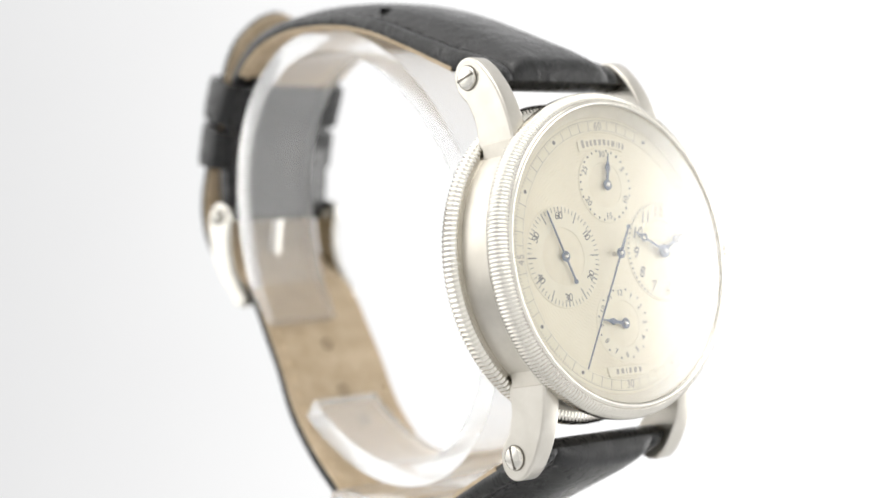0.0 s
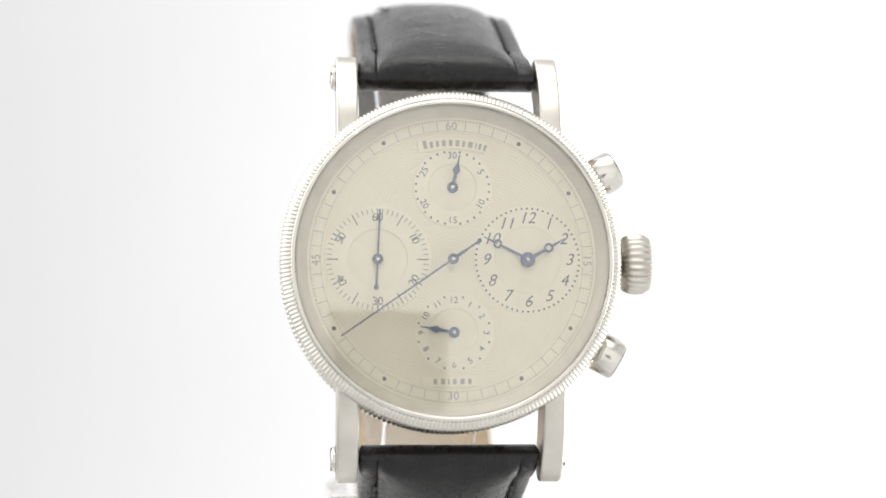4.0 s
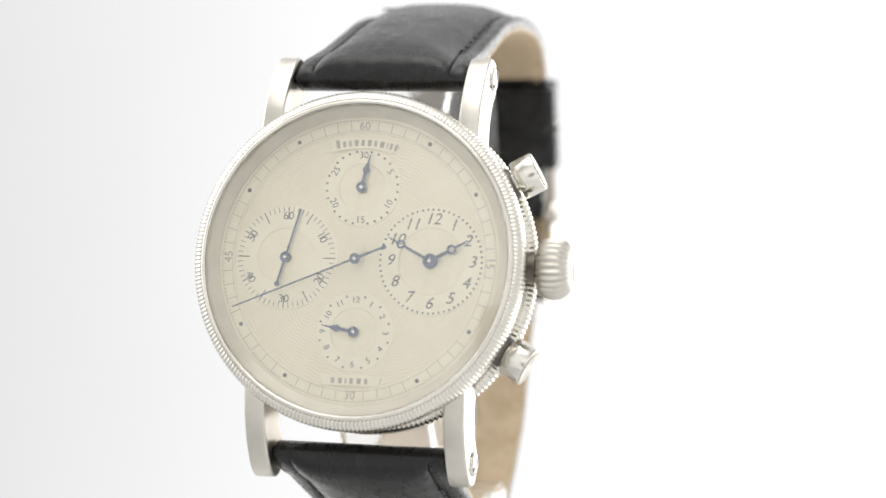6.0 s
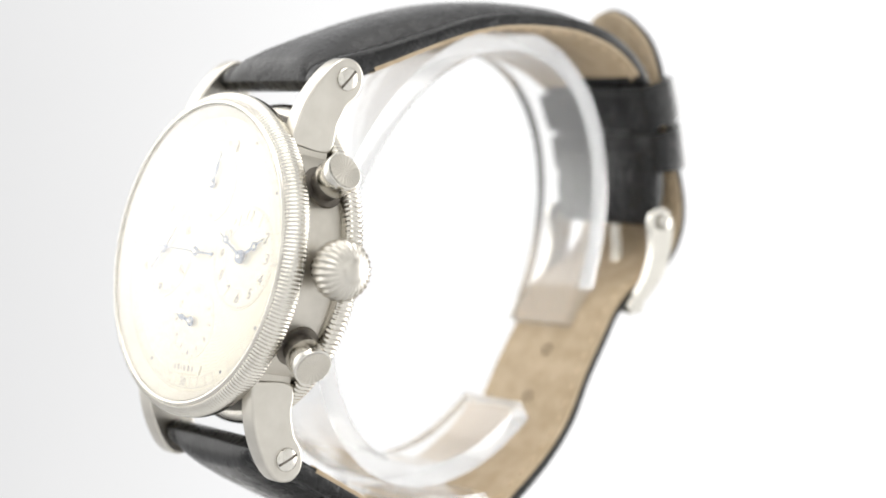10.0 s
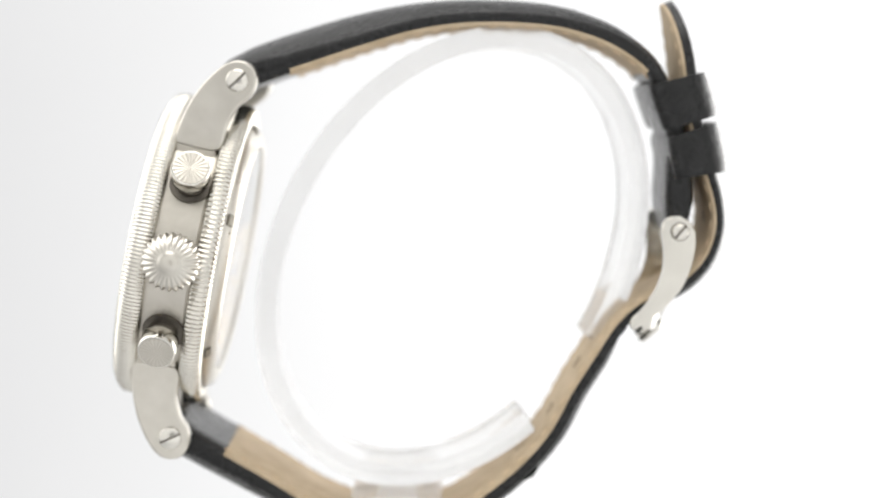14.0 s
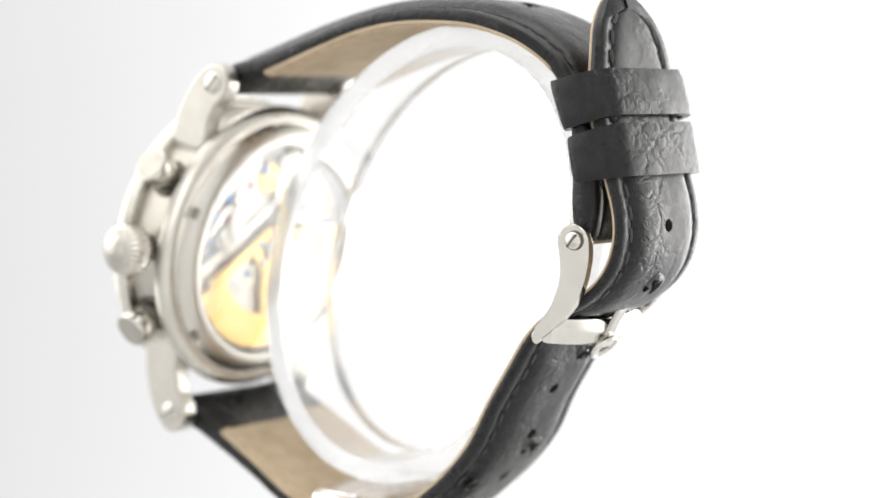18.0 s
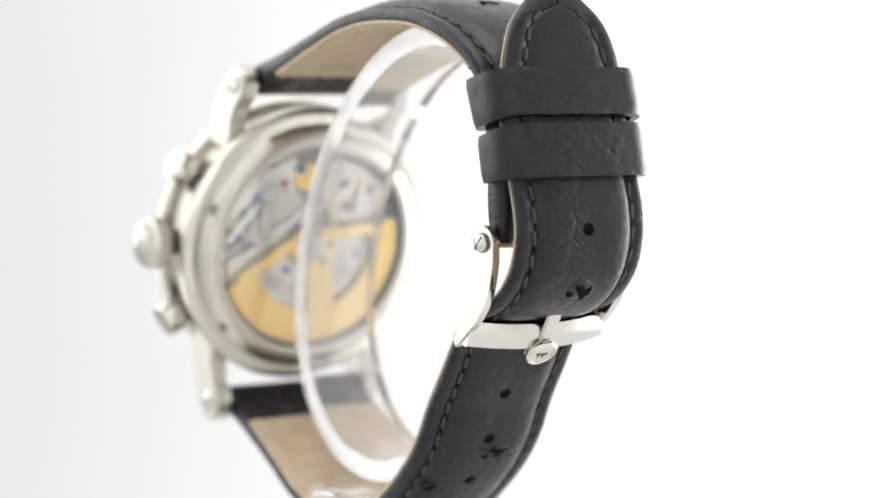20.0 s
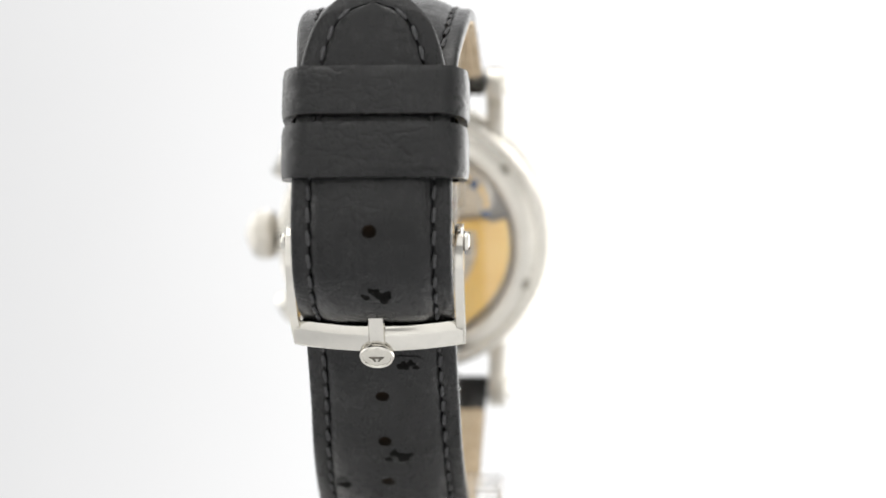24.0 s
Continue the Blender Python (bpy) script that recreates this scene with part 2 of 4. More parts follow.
def box(x0, x1, y0, y1, z0, z1, bevel=0.1, seg=2):
    bm = bmesh.new()
    bmesh.ops.create_cube(bm, size=1)
    for v in bm.verts:
        v.co = ((x0 + x1) / 2 + v.co.x * (x1 - x0), (y0 + y1) / 2 + v.co.y * (y1 - y0), (z0 + z1) / 2 + v.co.z * (z1 - z0))
    if bevel:
        bmesh.ops.bevel(bm, geom=bm.edges[:], offset=bevel, segments=seg, affect="EDGES")
    return bm


def spline(points, step):
    """Even stations along a smooth curve through rows of any width (first two: the place)."""
    P = np.array(points, float)
    Q = np.vstack([2 * P[0] - P[1], P, 2 * P[-1] - P[-2]])
    out = []
    for i in range(1, len(Q) - 2):
        for u in np.linspace(0, 1, 24, endpoint=False):
            a, b, c, d = Q[i - 1:i + 3]
            out.append(0.5 * (2 * b + (c - a) * u + (2 * a - 5 * b + 4 * c - d) * u * u + (3 * b - a - 3 * c + d) * u ** 3))
    out = np.array(out + [P[-1]])
    s = np.concatenate([[0], np.cumsum(np.linalg.norm(np.diff(out[:, :2], axis=0), axis=1))])
    n = max(4, int(s[-1] / step))
    t = np.linspace(0, s[-1], n)
    return t, np.stack([np.interp(t, s, out[:, k]) for k in range(P.shape[1])], 1)


def normals(line, sign):
    d = np.gradient(line[:, :2], axis=0)
    d /= np.linalg.norm(d, axis=1)[:, None]
    return d, np.stack([d[:, 1], -d[:, 0]], 1) * sign


def smooth_outline(points, step=0.25):
    P = list(points)
    t, q = spline(P + [P[0]], step)
    return [tuple(v) for v in q[:-1]]


def text_bm(body, size, shear=0.0):
    cu = bpy.data.curves.new("numeral", "FONT")
    cu.body, cu.size, cu.align_x, cu.align_y, cu.resolution_u = body, size, "CENTER", "CENTER", 3
    cu.extrude, cu.shear = 0.012, shear
    ob = bpy.data.objects.new("numeral", cu)
    me = bpy.data.meshes.new_from_object(ob)
    bm = bmesh.new()
    bm.from_mesh(me)
    bpy.data.objects.remove(ob)
    bpy.data.curves.remove(cu)
    bpy.data.meshes.remove(me)
    return bm


# ---- setting: white paper sweep and an added, unseen tent ----
def sweep_paper():
    bm = bmesh.new()
    prof = [(-900, 0)] + [(580 + 100 * math.sin(a), 100 - 100 * math.cos(a)) for a in np.linspace(0, math.pi / 2, 24)] + [(680, 1300)]
    rows = [[bm.verts.new((x, y, z)) for x in np.linspace(-900, 900, 13)] for y, z in prof]
    for a, b in zip(rows, rows[1:]):
        for k in range(12):
            bm.faces.new((a[k], a[k + 1], b[k + 1], b[k]))
    bmesh.ops.solidify(bm, geom=bm.faces[:], thickness=-3)
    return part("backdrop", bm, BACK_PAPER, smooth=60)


tagged(sweep_paper(), "seamless white paper sweep, its light and grey fade built in as glow", "backdrop", kind="structure")
# unseen tent sides and ceiling, added to bounce light onto the watch
for nm, b in (("wall_left", (-903, -900, -900, 680, 0, 1300)), ("wall_right", (900, 903, -900, 680, 0, 1300)), ("ceiling", (-900, 900, -900, 680, 1300, 1303))):
    tagged(part(nm, box(*b, bevel=0), WALL_CLOTH, smooth=0), "unseen white cloth tent side, added to bounce light", "wall", kind="structure")
# unseen tent front, added to shape reflections: white round a lens opening, dim behind
for nm, b in (("wall_front_left", (-900, -110, -703, -700, 0, 1300)), ("wall_front_right", (110, 900, -703, -700, 0, 1300)),
              ("wall_front_top", (-110, 110, -703, -700, 420, 1300)), ("wall_front_bottom", (-110, 110, -703, -700, 0, 210))):
    tagged(part(nm, box(*b, bevel=0), FRONT_CLOTH, smooth=0), "unseen white cloth tent front, added to bounce light", "wall", kind="structure")
tagged(part("wall_room", box(-900, 900, -903, -900, 0, 1300, bevel=0), DIM_CLOTH, smooth=0), "unseen dim grey wall, added to darken reflections behind the tent opening", "wall", kind="structure")


# ---- the wristwatch ----
watch = new("wristwatch")
tagged(watch, "steel chronograph wristwatch with cream dial and black leather strap", "wristwatch")
watch.empty_display_size = 0.005


def case():
    # middle band, turned in one piece
    body = part("case_body", lathe([(16.6, -0.6), (17.9, -0.8), (18.05, -1.0), (18.05, -1.1), (18.05, -6.2), (18.05, -6.3), (17.8, -6.6), (15.0, -6.6), (14.7, -6.3), (16.4, -2.0)], 160),
                SATIN, watch, "satin steel case band")
    teeth = 250
    n = teeth * 6

    def flute(lean, depth, teeth=teeth):
        """Grooves cut along the normal; lean: row number to how far the normal leans to the front."""
        def f(i, a):
            if i not in lean:
                return 0, 0
            d = -depth * (0.5 - 0.5 * math.cos(a * teeth)) ** 0.8
            return d * math.cos(radians(lean[i])), d * math.sin(radians(lean[i]))
        return f
    prof = [(16.9, -0.9), (18.4, -1.4), (19.05, -1.3), (19.38, -1.0), (19.45, 0.0), (19.35, 0.65), (19.05, 1.1), (18.7, 1.42), (18.34, 1.6), (18.27, 1.48), (18.2, 1.62), (18.0, 1.8), (17.76, 1.75),
            (17.66, 1.58), (17.66, -0.4), (17.3, -0.9)]
    part("bezel", lathe(prof, n, push=flute({2: -20, 3: 0, 4: 0, 5: 25, 6: 45, 7: 58, 8: 68}, 0.13)), BEZEL, watch, "polished steel bezel with fluted coin edge", smooth=60)
    part("rehaut", lathe([(17.64, 1.62), (17.57, 1.62), (17.5, 1.06), (16.4, 0.1), (16.4, -0.2), (17.64, -0.2)], 120), REHAUT, watch, "sloping steel inner ring")
    dome = [(0, 3.0), (5, 2.9), (9, 2.68), (13, 2.3), (16, 1.95), (17.86, 1.6), (17.86, 1.1), (16, 1.45), (13, 1.8), (9, 2.18), (5, 2.4), (0, 2.5)]
    cr = part("crystal", lathe(dome, 96, close=False), CRYSTAL, watch, "domed clear sapphire crystal", smooth=60)
    cr.visible_shadow = False
    # back: fluted ring, polished ring, window
    back = [(15.0, -6.45), (18.4, -6.5), (19.2, -6.7), (19.45, -7.2), (19.4, -8.3), (19.0, -8.9), (18.2, -9.2), (15.0, -8.9)]
    part("case_back_rim", lathe(back, 204 * 6, push=flute({2: 30, 3: 0, 4: 0, 5: -40, 6: -70}, 0.16, 204)), BEZEL, watch, "fluted steel case back rim", smooth=50)
    part("case_back", lathe([(14.6, -8.0), (17.5, -8.3), (17.45, -8.9), (17.0, -9.5), (16.0, -10.3), (15.2, -10.6), (14.5, -10.5), (14.2, -9.8)], 120), PALE_STEEL, watch,
         "polished steel ring round the case back window")
    bg = part("case_back_window", lathe([(0, -10.3), (14.4, -10.3), (14.4, -9.6), (0, -9.6)], 96, close=False), CRYSTAL, watch, "flat clear glass window")
    bg.visible_shadow = False
    # notches are not cut: blocks with the shade in their colour
    nt = part("case_back_notch", box(-0.5, 0.5, -0.75, 0.75, -0.45, 0.4, 0.1), NOTCH_SHADE, watch, "key notch as a block in a shade-dark steel", pose(0, 0, 0, 0, 0, 20) @ mm(16.75, 0, -9.45, 0, -35, 0))
    for k in range(1, 6):
        again(nt, pose(0, 0, 0, 0, 0, 20 + 60 * k) @ mm(16.75, 0, -9.45, 0, -35, 0))
    return body


LUG = [(13.5, -0.8), (16.0, -1.2), (18.4, -1.8), (21.0, -2.95), (23.3, -4.55), (24.55, -6.0), (24.85, -7.2), (24.5, -8.5), (23.4, -9.35), (22.0, -9.45), (20.9, -9.1), (20.2, -8.6), (19.4, -7.85),
       (18.2, -7.35), (16.9, -6.9), (13.5, -6.2)]


def screw(name, parent, r, m, slot=35, label="slotted steel screw head"):
    s = part(name, lathe([(0, 0.55), (r * 0.75, 0.5), (r * 0.95, 0.36), (r, 0.2), (r, -0.5)], 36, close=False), POLISH, parent, label, m)
    # slot and gap are raised dark pieces; their shade is in the colour
    part("slot", box(-r * 0.93, r * 0.93, -0.13, 0.13, 0.25, 0.56, 0.0), DARK_STEEL, s, "slot shade as a dark bar", pose(0, 0, 0, 0, 0, slot), smooth=0)
    part("screw_gap_shade", lathe([(r, 0.02), (r + 0.1, 0.03), (r + 0.1, -0.2), (r, -0.2)], 36), DARK_STEEL, s, "gap shade as a dark ring round the screw")
    return s


def lugs():
    for side in (1, -1):
        for end in (1, -1):
            line = [(y * end, z) for y, z in LUG]
            dense = smooth_outline(line, 0.4)
            x0, x1 = (10.45, 12.95) if side > 0 else (-12.95, -10.45)
            lg = part("lug", pillow(dense, x0, x1, 0.32, 4), STEEL, watch, "brushed steel strap lug", smooth=50)
            cy = 22.4 if end > 0 else -22.15
            screw("lug_screw", lg, 1.42, mm((12.85 if side > 0 else -12.98), cy, -7.1, 0, 90 * side, 0), slot={(1, 1): 55, (1, -1): 35, (-1, 1): 12, (-1, -1): 98}[side, end])
            part("lug_root", slab([(14.2 * end, -1.15), (14.2 * end, -6.1), (12.0 * end, -6.1), (12.0 * end, -1.05)], x0 + 0.1 * side, x1 - 0.1 * side - (0.3 if side < 0 else 0), "x", 0.1, 1), SATIN, lg, "case flank at the foot of the lug")


def pusher(y, ang):
    d = Vector((math.cos(radians(ang)), math.sin(radians(ang)), 0))
    base = Vector((19.45, y, -4.2)) - d * 4.3
    m = Matrix.Translation(base * MM) @ d.to_track_quat("Z", "Y").to_matrix().to_4x4()
    p = part("pusher", lathe([(0, 4.15), (2.1, 4.3), (2.24, 4.24), (2.3, 4.12), (2.3, 1.85), (2.2, 1.7), (1.3, 1.65), (1.3, 0.0)], 72, close=False), POLISH, watch,
             "round steel pusher", m)
    # collar and ring are coloured dark for the shade under the cap
    part("collar", lathe([(1.32, 1.3), (1.75, 1.25), (1.85, 1.1), (1.85, -0.5), (1.32, -0.5)], 48), DARK_STEEL, p, "steel collar darkened for the shade under the cap")
    part("recess", lathe([(1.87, 0.3), (2.55, 0.22), (2.6, 0.05), (2.5, -0.6), (1.87, -0.6)], 48), DARK_STEEL, p, "recess shade as a dark ring round the pusher")
    bm = bmesh.new()
    n = 44
    c = bm.verts.new((0, 0, 4.36))
    row = []
    for k in range(n):
        a = 2 * math.pi * k / n
        row.append(bm.verts.new((2.08 * math.cos(a), 2.08 * math.sin(a), 4.34 + (0.045 if k % 2 else -0.005))))
    for k in range(n):
        bm.faces.new((c, row[k], row[(k + 1) % n]))
    part("sunburst_cap", bm, SATIN, p, "radially grooved end", smooth=0)


def crown():
    lob = 26

    def wave(i, a):
        return 1 + (0.045 if 1 < i < 8 else 0.0) * math.cos(a * lob)
    prof = [(1.6, 0), (2.4, 0.2), (3.0, 0.5), (3.3, 1.2), (3.38, 2.0), (3.3, 2.8), (2.9, 3.5), (2.1, 4.05), (1.7, 4.2), (1.42, 4.27), (1.25, 4.46), (0.85, 4.66), (0.4, 4.74), (0, 4.76)]
    c = part("crown", lathe(prof, lob * 8, wave, close=False), STEEL, watch, "onion-shaped fluted steel winding crown", mm(19.75, 0.12, -4.25, 0, 90, 0), smooth=50)
    part("stem", lathe([(0, 0.4), (1.7, 0.4), (1.7, -2.2), (0, -2.2)], 32, close=False), DARK_STEEL, c, "dark steel stem")


def hand_mesh(kind):
    bm = bmesh.new()

    def add(outline, z=0.0, t=0.1):
        lo = [bm.verts.new((x, y, z)) for x, y in outline]
        hi = [bm.verts.new((x, y, z + t)) for x, y in outline]
        n = len(lo)
        bm.faces.new(lo[::-1])
        bm.faces.new(hi)
        for k in range(n):
            bm.faces.new((lo[k], lo[(k + 1) % n], hi[(k + 1) % n], hi[k]))

    def ring(x, y, r, hole, z=0.0, t=0.12, n=28):
        for k in range(n):
            a, b = 2 * math.pi * k / n, 2 * math.pi * (k + 1) / n
            add([(x + hole * math.cos(a), y + hole * math.sin(a)), (x + r * math.cos(a), y + r * math.sin(a)),
                 (x + r * math.cos(b), y + r * math.sin(b)), (x + hole * math.cos(b), y + hole * math.sin(b))], z, t)
    if kind == "chronograph_hand":
        add([(-0.11, -3.4), (0.11, -3.4), (0.07, 15.3), (-0.07, 15.3)])
        ring(0, 0, 0.62, 0.22)
        ring(0, -3.6, 0.26, 0.02)
        add([(-0.2, -0.5), (0.2, -0.5), (0.13, -2.0), (-0.13, -2.0)])
    elif kind == "small_seconds_hand":
        add([(-0.12, -3.0), (0.12, -3.0), (0.09, 5.7), (-0.09, 5.7)])
        ring(0, 0, 0.62, 0.2)
        ring(0, -3.2, 0.28, 0.02)
    elif kind in ("minute_counter_hand", "hour_counter_hand"):
        add([(-0.16, 0.4), (0.16, 0.4), (0.2, 1.6), (0.42, 2.0), (0.1, 2.9), (0.05, 3.85), (-0.05, 3.85), (-0.1, 2.9), (-0.42, 2.0), (-0.2, 1.6)])
        ring(0, 0, 0.62, 0.2)
    elif kind == "hour_hand":
        add([(-0.22, 0.6), (0.22, 0.6), (0.17, 2.3), (-0.17, 2.3)])
        ring(0, 2.75, 0.55, 0.3)
        add([(-0.15, 3.2), (0.15, 3.2), (0.05, 4.9), (-0.05, 4.9)])
        ring(0, 0, 0.85, 0.3)
    else:
        add([(-0.18, 0.6), (0.18, 0.6), (0.13, 3.4), (-0.13, 3.4)])
        ring(0, 3.85, 0.5, 0.28)
        add([(-0.12, 4.3), (0.12, 4.3), (0.04, 5.6), (-0.04, 5.6)])
        ring(0, 0, 0.8, 0.28)
    return bm


HAND_PLACE = {"chronograph_hand": (0.02, 0.03, 1.15), "small_seconds_hand": (-8.43, 0.08, 0.35), "minute_counter_hand": (0.08, 8.25, 0.35),
              "hour_counter_hand": (0.12, -8.18, 0.35), "hour_hand": (8.54, 0.05, 0.35), "minute_hand": (8.54, 0.05, 0.55)}
POINTERS = {}


def dial():
    d = part("dial", lathe([(0, 0), (16.6, 0), (16.6, -0.4), (0, -0.4)], 120, close=False), DIAL, watch, "cream dial with engine-turned waves")

    def ringpart(name, r0, r1, x, y, h=0.05, mt=RING, label=""):
        return part(name, lathe([(r0, 0), (r0 + 0.05, h), (r1 - 0.05, h), (r1, 0)], 96), mt, d, label, mm(x, y, 0.004))
    ringpart("minute_ring", 14.55, 16.4, 0, 0, label="smooth cream minute ring")
    for nm, x, y, r0, r1 in (("minute_counter_ring", 0.08, 8.25, 2.7, 4.5), ("time_ring", 8.54, 0.05, 3.75, 6.15), ("seconds_ring", -8.43, 0.08, 3.35, 6.0), ("hour_counter_ring", 0.12, -8.18, 2.7, 4.5)):
        ringpart(nm, r0, r1, x, y, 0.06, label="smooth cream subdial ring")
        part("subdial_centre", lathe([(0, 0.012), (r0 * 0.5, 0.012), (r0 - 0.02, 0.02), (r0 - 0.02, -0.02)], 72, close=False), CENTRE, d, "finely turned cream subdial centre", mm(x, y, 0.004))
    # minute track and dots
    bm = bmesh.new()

    def tick(x, y, ang, r0, r1, w, z=0.075):
        c, s = math.sin(radians(ang)), math.cos(radians(ang))
        q = []
        for r, e in ((r0, -w), (r0, w), (r1, w), (r1, -w)):
            q.append((x + r * c + e * s, y + r * s - e * c))
        lo = [bm.verts.new((u, v, z - 0.03)) for u, v in q]
        hi = [bm.verts.new((u, v, z)) for u, v in q]
        bm.faces.new(hi)
        for k in range(4):
            bm.faces.new((lo[k], lo[(k + 1) % 4], hi[(k + 1) % 4], hi[k]))
    for k in range(60):
        if k % 5:
            tick(0, 0, k * 6, 14.75, 16.05, 0.03)
    for k in range(240):
        if k % 4:
            tick(0, 0, k * 1.5, 15.75, 16.05, 0.02)
    for r in (14.8, 16.0):
        for k in range(120):
            a, b = radians(3 * k), radians(3 * k + 3)
            q = [(r * math.sin(a), r * math.cos(a)), (r * math.sin(b), r * math.cos(b)), ((r + 0.04) * math.sin(b), (r + 0.04) * math.cos(b)), ((r + 0.04) * math.sin(a), (r + 0.04) * math.cos(a))]
            bm.faces.new([bm.verts.new((u, v, 0.07)) for u, v in q])
    part("minute_track", bm, GREY_INK, d, "fine printed grey minute track", smooth=0)
    dot = None
    for k in range(12):
        if k % 3 == 0:
            continue
        a = radians(30 * k)
        m = mm(15.39 * math.sin(a), 15.39 * math.cos(a), 0.06)
        if dot is None:
            dot = part("minute_dot", lathe([(0, 0.06), (0.2, 0.05), (0.24, 0)], 16, close=False), INK, d, "small black dot", m)
        else:
            again(dot, m)
    for txt, ang in (("60", 0), ("15", 90), ("30", 180), ("45", 270)):
        a = radians(ang)
        part("numeral", text_bm(txt, 1.35), GREY_INK, d, "", mm(15.3 * math.sin(a), 15.3 * math.cos(a), 0.07, 0, 0, {90: -90, 270: 90}.get(ang, 0)), smooth=0)
    # thirty minute counter
    bm = bmesh.new()
    for k in range(30):
        if k % 5:
            tick(0.08, 8.25, 12 * k, 4.05, 4.3, 0.11, 0.085)
    for k in range(48):
        if k % 4:
            tick(0.12, -8.18, 7.5 * k, 4.0, 4.22, 0.1 if k % 4 == 2 else 0.0, 0.085)
    for k in range(60):
        tick(8.54, 0.05, 6 * k, 5.75, 5.98, 0.1, 0.085)
    for k in range(60):
        tick(-8.43, 0.08, 6 * k, 5.2 if k % 5 else 4.4, 5.8, 0.035 if k % 5 else 0.06, 0.085)
    part("subdial_marks", bm, INK, d, "printed black dots and strokes", smooth=0)

    def numbers(items, x, y, r, size, lean=0, shear=0.0):
        for txt, ang in items:
            a = radians(ang)
            part("numeral", text_bm(txt, size, shear), INK, d, "", mm(x + r * math.sin(a), y + r * math.cos(a), 0.075, 0, 0, lean and (-ang if ang <= 90 or ang >= 270 else 180 - ang)), smooth=0)
    numbers([("30", 0), ("5", 60), ("10", 120), ("15", 180), ("20", 240), ("25", 300)], 0.08, 8.25, 3.7, 1.1, 1)
    numbers([(str(k or 12), 30 * k) for k in range(12)], 0.12, -8.18, 3.65, 1.0, 1)
    numbers([(str(k or 12), 30 * k) for k in range(12)], 8.54, 0.05, 4.75, 1.85, 0, 0.3)
    numbers([("60", 0), ("10", 60), ("20", 120), ("30", 180), ("40", 240), ("50", 300)], -8.43, 0.08, 4.75, 1.3, 1)
    # two raised name plates with bars in place of the lettering; the upper one bends with the rim
    def bent(r0, r1, half, turn=0.0, slant=0.0, n=14):
        lo = [(r0 * math.sin(radians(turn + q)), r0 * math.cos(radians(turn + q))) for q in np.linspace(-half - slant, half + slant, n)]
        hi = [(r1 * math.sin(radians(turn + q)), r1 * math.cos(radians(turn + q))) for q in np.linspace(half, -half, n)]
        return lo + hi
    pl = part("name_plate", slab(bent(12.75, 14.05, 16.2, 0, 0.9), 0.0, 0.17, "z", 0.05, 1), RING, d, "curved cream name plate")
    at = -14.4
    for wide, tall in ((0.34, 0.95), (0.3, 0.68), (0.28, 0.68), (0.36, 0.7), (0.32, 0.68), (0.36, 0.7), (0.26, 0.68), (0.42, 0.68), (0.12, 0.68), (0.24, 0.7), (0.24, 0.7)):
        half = math.degrees(wide / 13.4)
        at += half
        part("name_bar", slab(bent(13.02, 13.02 + tall, half * 0.6, at, 0, 3), 0.16, 0.185), GREY_INK, pl, smooth=0)
        at += half + 0.42
    pl = part("name_plate", slab([(-3.35, -14.25), (3.35, -14.25), (3.6, -13.1), (-3.6, -13.1)], 0.0, 0.17, "z", 0.05, 1), RING, d, "plain cream name plate")
    at = -2.35
    for wide in (0.34, 0.36, 0.14, 0.34, 0.38, 0.28):
        at += wide
        part("name_bar", slab([(at - wide * 0.6, -13.98), (at + wide * 0.6, -13.98), (at + wide * 0.6, -13.36), (at - wide * 0.6, -13.36)], 0.16, 0.185), GREY_INK, pl, smooth=0)
        at += wide + 0.16
    for nm, lab in (("chronograph_hand", "long thin blued steel sweep hand"), ("small_seconds_hand", "thin blued steel seconds hand"),
                    ("minute_counter_hand", "blued steel leaf hand"), ("hour_counter_hand", "blued steel leaf hand"),
                    ("hour_hand", "blued steel hand with open ring"), ("minute_hand", "blued steel hand with open ring")):
        x, y, z = HAND_PLACE[nm]
        POINTERS[nm] = part(nm, hand_mesh(nm), BLUED, watch, lab, mm(x, y, z), smooth=30)
        if nm != "hour_hand":
            part("pinion", lathe([(0, 0.35), (0.18, 0.32), (0.26, 0.2), (0.26, -z)], 20, close=False), POLISH, POINTERS[nm], "polished centre pin")
    return d


